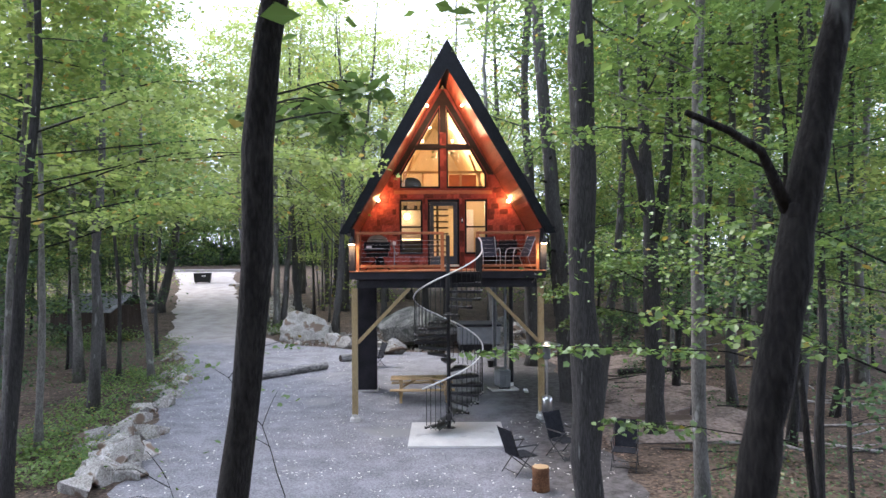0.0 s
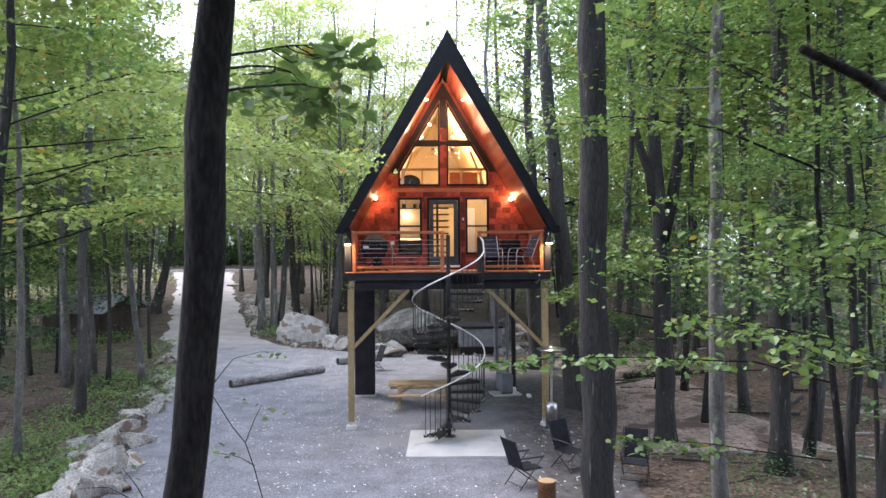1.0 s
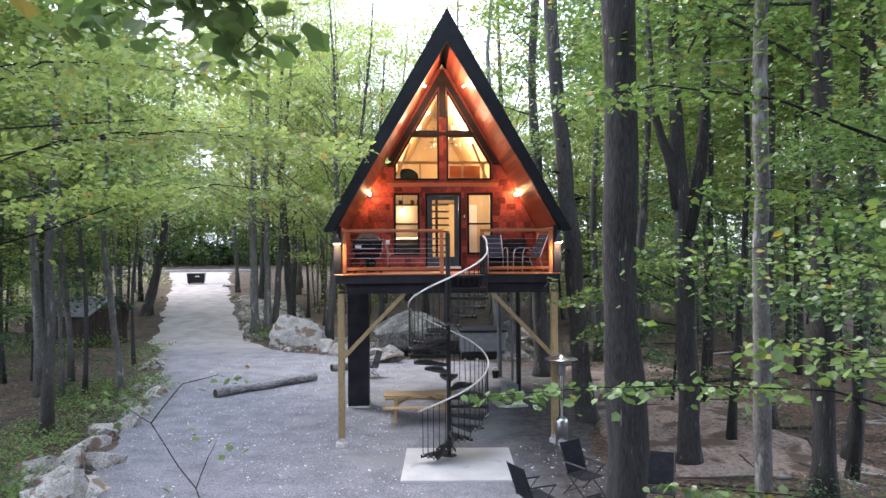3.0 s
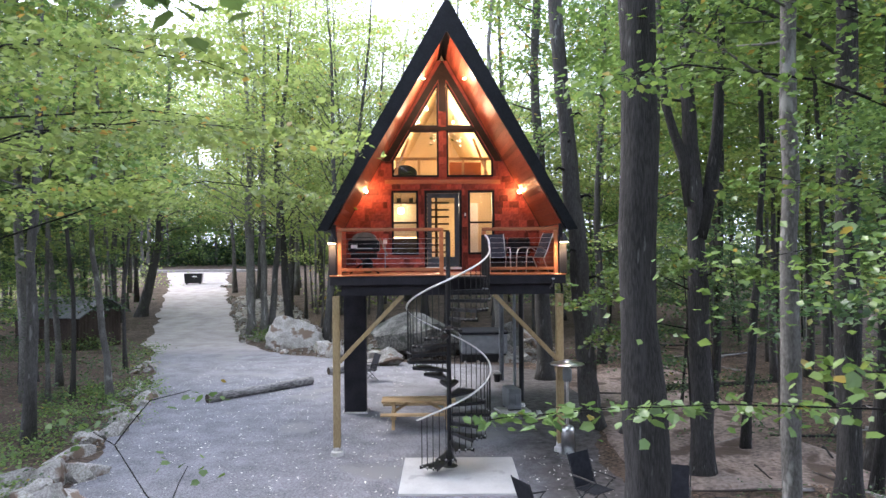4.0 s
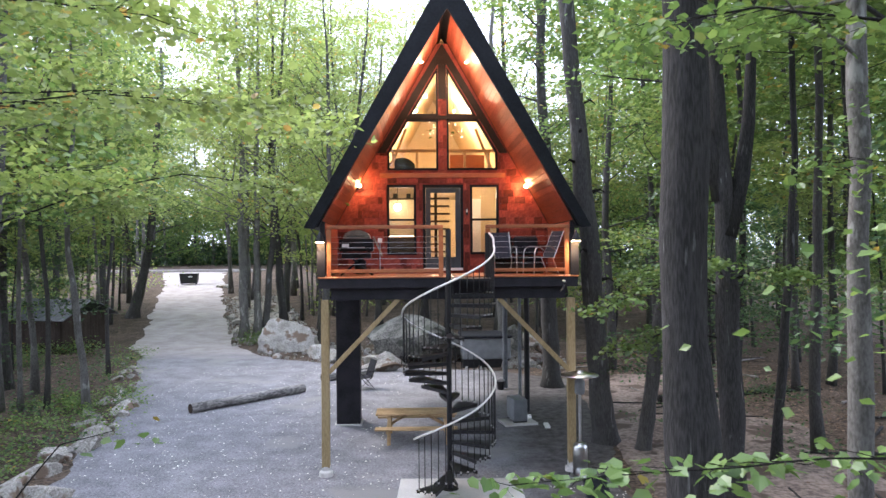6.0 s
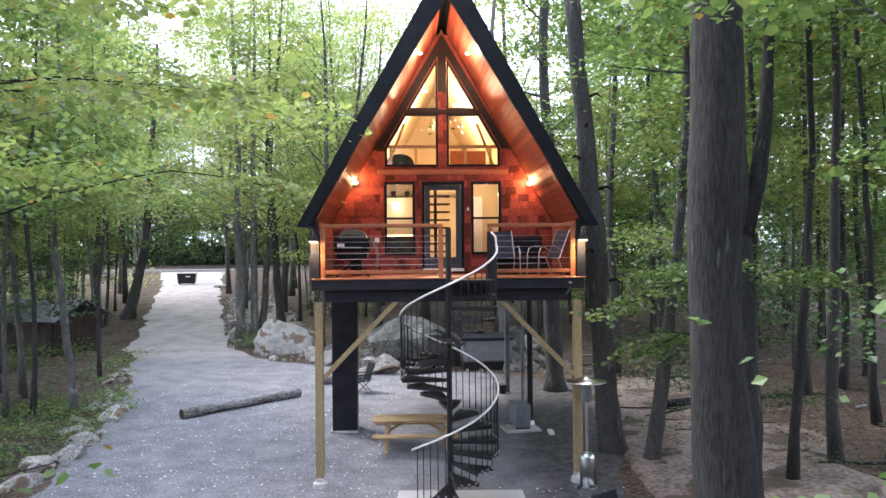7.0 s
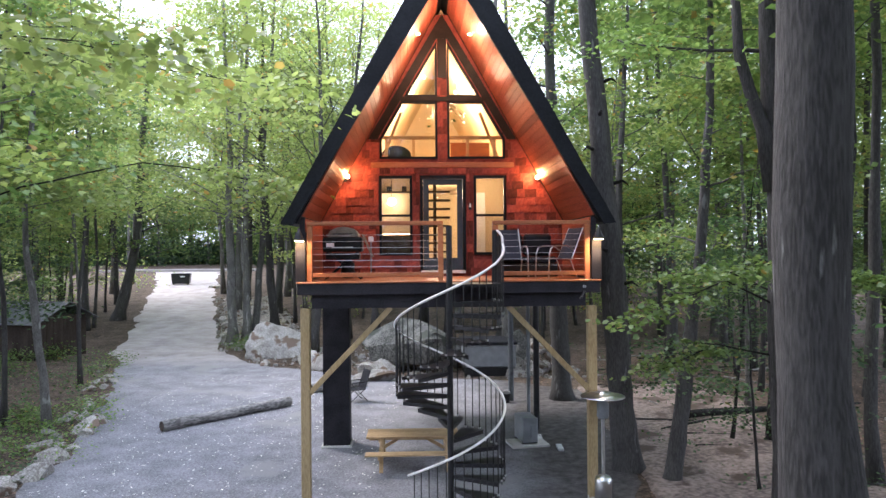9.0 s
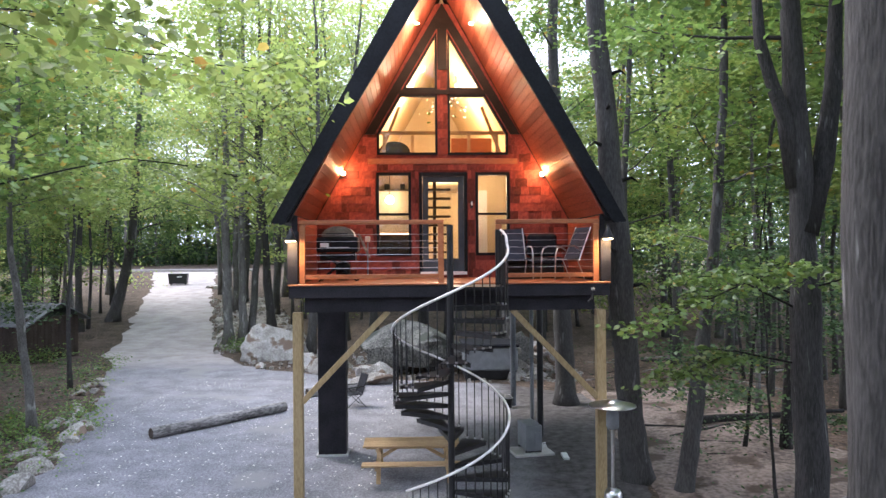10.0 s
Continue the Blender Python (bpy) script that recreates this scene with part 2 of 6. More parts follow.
GLOBE = glow("frosted_globe", (1.0, 0.80, 0.52), 9.0)


# ---- building helpers ----
def thing(name, m, label, category, group="", kind=""):
    """An Empty at a thing's base, that parents its parts."""
    ob = new(name)
    ob.matrix_basis = m
    return tagged(ob, label, category, group, kind)


def part(name, bm, material, parent=None, label="", smooth=False):
    """One mesh object out of a bmesh."""
    me = bpy.data.meshes.new(name)
    if smooth:
        for f in bm.faces:
            f.smooth = True
    bm.to_mesh(me)
    bm.free()
    me.materials.append(material)
    ob = new(name, me)
    if parent is not None:
        ob.parent = parent
    return tagged(ob, label)


def arrays(name, verts, quads, material, parent=None, label="", smooth=False):
    """One mesh object out of numpy arrays of corners and four-cornered faces."""
    me = bpy.data.meshes.new(name)
    me.from_pydata([tuple(v) for v in np.asarray(verts).tolist()], [], [tuple(q) for q in np.asarray(quads).tolist()])
    if smooth:
        me.polygons.foreach_set("use_smooth", [True] * len(me.polygons))
    me.update()
    me.materials.append(material)
    ob = new(name, me)
    if parent is not None:
        ob.parent = parent
    return tagged(ob, label)


def box(bm, x0, x1, y0, y1, z0, z1, bevel=0.0):
    m = Matrix.LocRotScale(((x0 + x1) / 2, (y0 + y1) / 2, (z0 + z1) / 2), None, (abs(x1 - x0), abs(y1 - y0), abs(z1 - z0)))
    r = bmesh.ops.create_cube(bm, size=1, matrix=m)
    if bevel:
        es = list({e for v in r["verts"] for e in v.link_edges})
        bmesh.ops.bevel(bm, geom=es, offset=bevel, segments=1, affect="EDGES")
    return bm


def prism(bm, poly, y0, y1):
    """A flat shape given by its corners (x, z), counter-clockwise from the front, between y0 and y1."""
    a = [bm.verts.new((x, y0, z)) for x, z in poly]
    b = [bm.verts.new((x, y1, z)) for x, z in poly]
    n = len(poly)
    bm.faces.new(a)
    bm.faces.new(b[::-1])
    for i in range(n):
        bm.faces.new((a[(i + 1) % n], a[i], b[i], b[(i + 1) % n]))
    return bm


def beam(bm, p, q, w, h, up=(0, 0, 1), bevel=0.0):
    """A squared timber from p to q, w wide and h high."""
    p, q = Vector(p), Vector(q)
    d = (q - p)
    z = d.normalized()
    x = Vector(up).cross(z)
    x = x.normalized() if x.length > 1e-4 else Vector((1, 0, 0))
    y = z.cross(x)
    m = Matrix((x, y, z)).transposed().to_4x4()
    m.translation = (p + q) / 2
    r = bmesh.ops.create_cube(bm, size=1, matrix=m @ Matrix.Diagonal((w, h, d.length, 1)))
    if bevel:
        es = list({e for v in r["verts"] for e in v.link_edges})
        bmesh.ops.bevel(bm, geom=es, offset=bevel, segments=1, affect="EDGES")
    return bm


def tube(bm, pts, radii, sides=8, cap=True):
    """A round bar or stem along pts."""
    pts = [Vector(p) for p in pts]
    if not hasattr(radii, "__len__"):
        radii = [radii] * len(pts)
    rings = []
    ref = Vector((0.13, 0.97, 0.21)).normalized()
    for i, p in enumerate(pts):
        d = (pts[min(i + 1, len(pts) - 1)] - pts[max(i - 1, 0)]).normalized()
        x = d.cross(ref)
        x = x.normalized() if x.length > 1e-3 else d.orthogonal().normalized()
        y = d.cross(x)
        rings.append([bm.verts.new(p + (x * math.cos(2 * math.pi * k / sides) + y * math.sin(2 * math.pi * k / sides)) * radii[i]) for k in range(sides)])
    for a, b in zip(rings, rings[1:]):
        for k in range(sides):
            bm.faces.new((a[k], a[(k + 1) % sides], b[(k + 1) % sides], b[k]))
    if cap:
        bm.faces.new(rings[0][::-1])
        bm.faces.new(rings[-1])
    return bm


def lathe(bm, profile, sides=20, at=(0, 0, 0)):
    """A turned shape: profile of (radius, height)."""
    rings = []
    for r, z in profile:
        rings.append([bm.verts.new((at[0] + r * math.cos(2 * math.pi * k / sides), at[1] + r * math.sin(2 * math.pi * k / sides), at[2] + z)) for k in range(sides)])
    for a, b in zip(rings, rings[1:]):
        for k in range(sides):
            bm.faces.new((a[k], a[(k + 1) % sides], b[(k + 1) % sides], b[k]))
    bm.faces.new(rings[0][::-1])
    bm.faces.new(rings[-1])
    return bm


def nb():
    return bmesh.new()


def lamp(name, kind, energy, colour, m, size=0.1, angle=90, blend=0.5):
    d = bpy.data.lights.new(name, kind)
    d.energy, d.color = energy, colour
    if kind == "SPOT":
        d.spot_size, d.spot_blend, d.shadow_soft_size = radians(angle), blend, size
    elif kind == "AREA":
        d.shape, d.size = "SQUARE", size
    else:
        d.shadow_soft_size = size
    ob = new(name, d)
    ob.matrix_world = m
    return ob


# ---- ground ----
def rise(y):
    """The ground climbs along the drive, away from the lot."""
    s = max(0.0, y - 44.0)
    return 0.052 * s * s / (s + 6.0)


LOT = [(-4.8, 9), (-6.3, 12), (-7.1, 16), (-8.4, 20), (-9.2, 24), (-10.2, 28), (-12.6, 34), (-16.0, 42), (-13.6, 44.5), (-11.5, 43.5), (-8.8, 39.2), (-4.5, 36.0), (2, 34.5), (6.5, 31), (5.2, 27), (4.3, 23.5), (3.7, 20), (4.1, 16), (4.0, 13), (3.2, 9), (0.5, 7.6), (-2, 7.8)]


def in_lot(x, y):
    inside, j = False, len(LOT) - 1
    for i in range(len(LOT)):
        (xi, yi), (xj, yj) = LOT[i], LOT[j]
        if (yi > y) != (yj > y) and x < (xj - xi) * (y - yi) / (yj - yi) + xi:
            inside = not inside
        j = i
    return inside


def lot_gap(x, y):
    """How far a place lies outside the lot."""
    if in_lot(x, y):
        return 0.0
    best = 1e9
    for (ax, ay), (bx, by) in zip(LOT, LOT[1:] + LOT[:1]):
        dx, dy = bx - ax, by - ay
        s = min(1.0, max(0.0, ((x - ax) * dx + (y - ay) * dy) / (dx * dx + dy * dy)))
        best = min(best, math.hypot(x - ax - s * dx, y - ay - s * dy))
    return best


def drive_middle(y):
    return -13.7 - 0.345 * (y - 42.0)


def drive_half(y):
    return 2.6 + 0.013 * max(0.0, y - 42.0) + 0.055 * max(0.0, y - 82.0)


def drive_gap(x, y):
    if y < 41 or y > 110:
        return 99.0
    return max(0.0, abs(x - drive_middle(y)) - drive_half(y))


def ground_z(x, y):
    g = min(lot_gap(x, y), drive_gap(x, y))
    k = min(1.0, g / 2.5)
    bump = 0.16 * noise.noise((x * 0.35, y * 0.35, 0.0)) + 0.10 * noise.noise((x * 1.1, y * 1.1, 3.0)) + 0.08
    return rise(y) + k * bump


def axis_steps(a, b, mid0, mid1, fine, coarse):
    out, v = [a], a
    while v < b:
        v += fine if mid0 <= v < mid1 else coarse
        out.append(v)
    return out


xs = [-900, -400, -200, -120] + axis_steps(-70, 50, -20, 14, 0.6, 3.0) + [100, 200, 400, 900]
ys = [-300, -120, -50, -25] + axis_steps(-12, 130, 2, 50, 0.6, 3.0) + [180, 300, 600, 1500]
verts, quads = [], []
for y in ys:
    for x in xs:
        verts.append((x, y, ground_z(x, min(y, 130)) if abs(x) < 80 and -20 < y < 135 else rise(min(y, 130))))
nx = len(xs)
for j in range(len(ys) - 1):
    for i in range(nx - 1):
        quads.append((j * nx + i, j * nx + i + 1, (j + 1) * nx + i + 1, (j + 1) * nx + i))
tagged(arrays("ground", verts, quads, SOIL, smooth=True), "brown forest floor of soil and leaf litter", "ground", kind="structure")

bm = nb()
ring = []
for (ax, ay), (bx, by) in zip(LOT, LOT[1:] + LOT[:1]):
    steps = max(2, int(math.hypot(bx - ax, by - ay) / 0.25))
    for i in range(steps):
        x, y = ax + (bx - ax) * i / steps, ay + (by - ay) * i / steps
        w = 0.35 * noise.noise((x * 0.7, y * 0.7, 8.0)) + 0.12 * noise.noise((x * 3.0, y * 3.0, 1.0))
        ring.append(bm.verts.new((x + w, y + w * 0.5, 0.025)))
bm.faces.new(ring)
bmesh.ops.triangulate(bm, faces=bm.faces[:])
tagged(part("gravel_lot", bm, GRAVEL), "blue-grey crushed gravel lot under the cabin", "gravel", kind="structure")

verts, quads = [], []
rows_y = [41.6 + i * 0.9 for i in range(70)]
for y in rows_y:
    for k in range(13):
        u = (k / 12 - 0.5) * 2
        w = 0.55 * noise.noise((y * 0.22, u * 3.0, 5.0)) + 0.3 * noise.noise((y * 0.9, u * 3.0, 2.0))
        verts.append((drive_middle(y) + u * (drive_half(y) + (w if abs(u) == 1 else 0)), y, rise(y) + 0.035 + 0.02 * (1 - u * u)))
for j in range(len(rows_y) - 1):
    for i in range(12):
        quads.append((j * 13 + i, j * 13 + i + 1, (j + 1) * 13 + i + 1, (j + 1) * 13 + i))
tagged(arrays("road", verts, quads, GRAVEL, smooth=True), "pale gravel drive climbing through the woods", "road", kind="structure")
bm = box(nb(), -46, -25, 100, 109, rise(104) - 0.3, rise(104) + 0.12)
tagged(part("road_far", bm, ROAD), "pale gravel road crossing beyond the drive", "road", kind="structure")

BARE = surface("bare_pinkish_soil", (0.105, 0.082, 0.070), (0.27, 0.216, 0.187), 0.8, 0.95, 0.9, 9, share=0.6, c3=(0.08, 0.06, 0.048), spots=0.6, spot_scale=0.9, dist=0.04)
verts, quads = [], []
for j in range(30):
    for i in range(20):
        y = 17.5 + j * 0.55
        x0, x1 = 4.0 + 0.05 * max(0, y - 20) + 0.3 * noise.noise((y * 0.6, 4.0, 0.0)), 9.5 + 1.2 * noise.noise((y * 0.35, 7.0, 0.0))
        x = x0 + (x1 - x0) * i / 19
        edge = min(i, 19 - i, j, 29 - j)
        verts.append((x, y, ground_z(x, y) + (0.05 if edge > 0 else -0.1) + 0.03 * noise.noise((x * 2, y * 2, 1.0))))
for j in range(29):
    for i in range(19):
        quads.append((j * 20 + i, j * 20 + i + 1, (j + 1) * 20 + i + 1, (j + 1) * 20 + i))
tagged(arrays("bare_soil", verts, quads, BARE, smooth=True), "bare pinkish-brown soil beside the gravel lot", "soil", kind="structure")

# ---- cabin ----
# Built about its own axes: u across the front, v back from the deck's front edge, z up.
CABIN = pose(0.155, 20.57, 0, 0, 0, 2.8)
cabin = thing("a_frame_cabin", CABIN, "red cedar A-frame cabin with black roof, raised on tall posts", "cabin")
APEX, EAVE, HALF, SLOPE = 11.13, 5.50, 3.13, 1.80
WALL_V, BACK_V, FLOOR = 2.70, 10.2, 4.40
EDGE = math.sqrt(1 + SLOPE * SLOPE)


def roof_in(z, off):
    """Half width under the roof at height z, off metres in from its outer face."""
    return (APEX - z) / SLOPE - off * EDGE / SLOPE


# roof: two thick slopes of charcoal sheet with raised seams, barge boards in front
for s in (-1, 1):
    bm = nb()
    off = 0.24
    prism(bm, [(0, APEX), (0, APEX - off * EDGE), (s * (HALF - off * EDGE / SLOPE), EAVE), (s * HALF, EAVE)][::s], 0.02, BACK_V + 0.3)
    roof = part("roof", bm, BLACK, cabin, "charcoal sheet-metal roof slope")
    for k in range(24):
        v = 0.35 + k * 0.42
        part("seam", beam(nb(), (0.01 * s, v, APEX + 0.015), (s * HALF, v, EAVE + 0.015), 0.03, 0.04), BLACK, roof)
    bm = nb()
    prism(bm, [(0, APEX + 0.03), (0, APEX - 0.83), (s * (HALF - 0.20), EAVE - 0.04), (s * (HALF + 0.02), EAVE - 0.02), (s * (HALF + 0.02), EAVE + 0.01)][::s], -0.05, 0.018)
    part("barge_board", bm, BLACK, roof, "wide black barge board")
    # soffit boards under the porch roof, running front to back
    n_boards = 36
    for k in range(n_boards):
        f0, f1 = k / n_boards, (k + 1) / n_boards
        za, zb = APEX - 0.75 - f0 * 4.75, APEX - 0.75 - f1 * 4.75 + 0.007
        a, b = roof_in(za, 0.245), roof_in(zb, 0.245)
        c, d = roof_in(za, 0.265), roof_in(zb, 0.265)
        bm = prism(nb(), [(s * a, za), (s * c, za), (s * d, zb), (s * b, zb)][::s], 0.03, WALL_V - 0.06)
        part("soffit_board", bm, SOFFIT, roof)

# front wall: slices between the heights at which the openings begin and end
OPEN_W = [(-1.44, -0.69), (0.70, 1.44)]
bm = nb()


def slice_wall(z0, z1, holes):
    """holes: (left at z0, right at z0, left at z1, right at z1)."""
    a0, a1 = roof_in(z0, 0.27) if z0 >= 5.4 else 2.72, roof_in(z1, 0.27) if z1 >= 5.4 else 2.72
    a0, a1 = min(a0, 2.72), max(0.002, min(a1, 2.72))
    cur0, cur1 = -a0, -a1
    for l0, r0, l1, r1 in holes + [(a0, a0, a1, a1)]:
        prism(bm, [(cur0, z0), (l0, z0), (l1, z1), (cur1, z1)], WALL_V, WALL_V + 0.16)
        cur0, cur1 = r0, r1


def win_edge(z):
    return max(0.12, 1.42 - max(0.0, z - 7.52) / 1.70)


doorh = (-0.52, 0.52, -0.52, 0.52)
wl_ = (-1.44, -0.69, -1.44, -0.69)
wr_ = (0.70, 1.44, 0.70, 1.44)
slice_wall(4.40, 4.50, [])
slice_wall(4.50, 4.88, [doorh])
slice_wall(4.88, 5.67, [wl_, doorh, wr_])
slice_wall(5.67, 6.68, [wl_, doorh, wr_])
slice_wall(6.68, 7.06, [])
for z0, z1 in ((7.06, 7.52), (7.52, 8.37), (8.37, 8.46), (8.46, 9.72)):
    e0, e1 = win_edge(z0), win_edge(z1)
    slice_wall(z0, z1, [] if z0 == 8.37 else [(-e0, -0.11, -e1, -0.11), (0.11, e0, 0.11, e1)])
slice_wall(9.72, APEX - 0.8, [])
bmesh.ops.remove_doubles(bm, verts=bm.verts, dist=0.0005)
wall = part("front_wall", bm, SHINGLE, cabin, "red cedar shingle gable wall")
# dark rafter trim beside the tall windows, and at the peak
for s in (-1, 1):
    bm = nb()
    prism(bm, [(0, APEX - 0.80), (0, 9.78), (s * 0.12, 9.78), (s * 1.47, 7.50), (s * 1.68, 7.50)][::s], WALL_V - 0.05, WALL_V - 0.002)
    part("rafter_trim", bm, DARKTRIM, wall, "dark-stained sloping trim board")
bm = nb()
box(bm, -0.10, 0.10, WALL_V - 0.045, WALL_V - 0.004, 8.9, 9.82)
part("peak_trim", bm, DARKTRIM, wall, "dark-stained upright trim")
bm = nb()
box(bm, -1.62, 1.62, WALL_V - 0.03, WALL_V - 0.003, 6.86, 6.98, 0.006)
part("trim", bm, CEDAR, wall, "cedar band between the window rows")


def framed(name, poly, v, width, label, parent, mid=None):
    """A window: dark frame bars round a polygon, glass behind them."""
    c = Vector((sum(p[0] for p in poly) / len(poly), sum(p[1] for p in poly) / len(poly)))
    inner = []
    n = len(poly)
    for i in range(n):
        p0, p1, p2 = Vector(poly[i - 1]), Vector(poly[i]), Vector(poly[(i + 1) % n])
        d1, d2 = (p1 - p0).normalized(), (p2 - p1).normalized()
        n1, n2 = Vector((-d1.y, d1.x)), Vector((-d2.y, d2.x))
        b = (n1 + n2).normalized()
        inner.append(p1 + b * (width / max(0.35, b.dot(n1))))
    bm = nb()
    for i in range(n):
        j = (i + 1) % n
        prism(bm, [tuple(poly[i]), tuple(poly[j]), tuple(inner[j]), tuple(inner[i])], v - 0.05, v + 0.06)
    if mid:
        box(bm, poly[0][0] + width, poly[1][0] - width, v - 0.04, v + 0.05, mid - 0.025, mid + 0.025)
    w = part(name, bm, BLACK, parent, label)
    g = part("pane", prism(nb(), [tuple(p) for p in inner], v, v + 0.008), PANE, w)
    g.visible_shadow = False
    return w


for a, b in OPEN_W:
    framed("window", [(a, 4.88), (b, 4.88), (b, 6.68), (a, 6.68)], WALL_V + 0.02, 0.06, "black-framed sash window", cabin, 5.78)
for s in (-1, 1):
    e = win_edge(8.37)
    low = [(0.11, 7.06), (1.42, 7.06), (1.42, 7.52), (e, 8.37), (0.11, 8.37)]
    e2 = win_edge(8.46)
    high = [(0.11, 8.46), (e2, 8.46), (0.12, 9.72)]
    for poly in (low, high):
        poly = poly if s > 0 else [(-x, z) for x, z in poly][::-1]
        framed("window", poly, WALL_V + 0.02, 0.05, "black-framed gable window lit from inside", cabin)
# mullion band
bm = box(nb(), -1.05, 1.05, WALL_V - 0.05, WALL_V - 0.004, 8.365, 8.465, 0.004)
part("mullion", bm, DARKTRIM, wall)

# door
bm = nb()
for x0, x1, z0, z1 in ((-0.52, -0.45, 4.50, 6.68), (0.45, 0.52, 4.50, 6.68), (-0.45, 0.45, 6.60, 6.68)):
    box(bm, x0, x1, WALL_V - 0.06, WALL_V + 0.12, z0, z1)
door_frame = part("door_frame", bm, BLACK, cabin, "black door frame")
bm = nb()
for x0, x1, z0, z1 in ((-0.445, -0.32, 4.54, 6.595), (0.32, 0.445, 4.54, 6.595), (-0.32, 0.32, 6.47, 6.595), (-0.32, 0.32, 4.54, 4.82)):
    box(bm, x0, x1, WALL_V - 0.02, WALL_V + 0.03, z0, z1, 0.004)
door = part("door", bm, DOORBLUE, cabin, "slate-blue door with one tall glass light")
part("door_glass", box(nb(), -0.32, 0.32, WALL_V, WALL_V + 0.008, 4.82, 6.47), PANE, door).visible_shadow = False
part("door_handle", tube(nb(), [(-0.38, WALL_V - 0.02, 5.52), (-0.38, WALL_V - 0.07, 5.52), (-0.30, WALL_V - 0.07, 5.52)], 0.012, 8), STEEL, door)
part("door_sill", box(nb(), -0.5, 0.5, WALL_V - 0.12, WALL_V + 0.1, 4.47, 4.535, 0.006), WHITEPLASTIC, cabin, "pale metal door sill")
bm = box(nb(), 0.585, 0.65, WALL_V - 0.045, WALL_V - 0.012, 5.90, 6.06, 0.006)
tl = part("doorbell", bm, STEEL, wall, "small black doorbell with a white face")
part("face", box(nb(), 0.60, 0.635, WALL_V - 0.049, WALL_V - 0.0455, 5.96, 6.04), WHITEPLASTIC, tl)

# side and back walls, floor, underside
for s in (-1, 1):
    x0, x1 = sorted((s * 2.73, s * 2.83))
    part("side_wall", box(nb(), x0, x1, 0.16, BACK_V, FLOOR + 0.004, 5.62), NAVY, cabin, "low charcoal side wall under the eave")
    x0, x1 = sorted((s * 2.705, s * 2.728))
    for k in range(8):
        part("lining_board", box(nb(), x0, x1, 0.17, WALL_V - 0.06, 4.45 + k * 0.145, 4.45 + k * 0.145 + 0.137, 0.003), SOFFIT, cabin)
bm = nb()
prism(bm, [(-2.72, FLOOR + 0.01), (2.72, FLOOR + 0.01), (2.72, 5.4), (0.02, 10.5), (-0.02, 10.5), (-2.72, 5.4)], BACK_V - 0.1, BACK_V)
part("back_wall", bm, PLASTER, cabin, "cream boarded inside of the back wall")
bm = nb()
box(bm, -2.60, 2.60, 0.10, BACK_V, 3.90, 4.155)
part("floor_beam", bm, NAVY, cabin, "charcoal main beam under the floor")
bm = box(nb(), -2.86, 2.86, 0.0, BACK_V, 4.158, 4.37, 0.006)
part("floor_platform", bm, NAVY, cabin, "charcoal rim board of the raised floor")
part("deck_edge", box(nb(), -2.88, 2.88, -0.03, -0.002, 4.382, 4.402, 0.004), CEDAR, cabin, "thin cedar edge strip of the deck")
for k in range(19):
    v = 0.0 + k * 0.142
    part("deck_board", box(nb(), -2.86, 2.86, v + 0.002, v + 0.136, 4.372, 4.405, 0.004), CEDAR, cabin)
part("interior_floor", box(nb(), -2.72, 2.72, WALL_V + 0.16, BACK_V - 0.1, 4.372, 4.48), DARKWOOD, cabin, "dark wooden floor inside")
# interior lining of the slopes
for s in (-1, 1):
    bm = nb()
    prism(bm, [(0, APEX - 0.30 * EDGE), (0, APEX - 0.34 * EDGE), (s * roof_in(5.4, 0.34), 5.4), (s * roof_in(5.4, 0.30), 5.4)][::s], WALL_V + 0.17, BACK_V - 0.1)
    part("sloping_ceiling", bm, PLASTER, cabin, "honey pine boards inside the roof slope")
# loft floor and rail
part("loft_floor", box(nb(), -2.0, 2.0, WALL_V + 0.9, BACK_V - 0.1, 6.86, 7.02), PLASTER, cabin)
loft = part("loft_rail", box(nb(), -1.5, 1.5, WALL_V + 0.95, WALL_V + 1.03, 7.66, 7.74, 0.006), TABLEWOOD, cabin, "pale wooden loft rail")
for k in range(5):
    u = -1.3 + k * 0.65
    part("post", box(nb(), u - 0.035, u + 0.035, WALL_V + 0.96, WALL_V + 1.02, 7.02, 7.66), TABLEWOOD, loft)
# inside stair to the loft, open dark treads
stair = part("inside_stair", box(nb(), -0.16, -0.08, 4.6, 4.72, 4.48, 6.9), DARKWOOD, cabin, "dark open-tread stair to the loft")
for k in range(10):
    z = 4.72 + k * 0.215
    part("tread", box(nb(), -0.32, 0.26, 4.35, 4.62, z, z + 0.045, 0.005), DARKWOOD, stair)
# partition and shelf inside the left window
part("partition", box(nb(), -2.6, -0.45, 4.7, 4.78, 4.48, 6.86), PLASTER, cabin)
part("partition", box(nb(), 0.5, 2.6, 5.2, 5.28, 4.48, 6.86), PLASTER, cabin)
arc = [(-1.07 + 0.37 * math.cos(a), 7.30 + 0.26 * math.sin(a)) for a in [math.pi * k / 10 for k in range(11)]]
part("armchair_back", prism(nb(), [(-1.42, 7.025), (-0.72, 7.025)] + arc, WALL_V + 1.3, WALL_V + 1.5), FABRIC, cabin, "dark rounded armchair back in the loft")
part("loft_panel", box(nb(), 0.28, 1.25, WALL_V + 1.6, WALL_V + 1.64, 7.03, 7.68, 0.01), CEDAR, cabin, "red-brown board panel behind the loft rail")
part("loft_box", box(nb(), 0.5, 0.98, WALL_V + 1.3, WALL_V + 1.5, 7.025, 7.16, 0.02), DARKWOOD, cabin, "dark box in the loft")
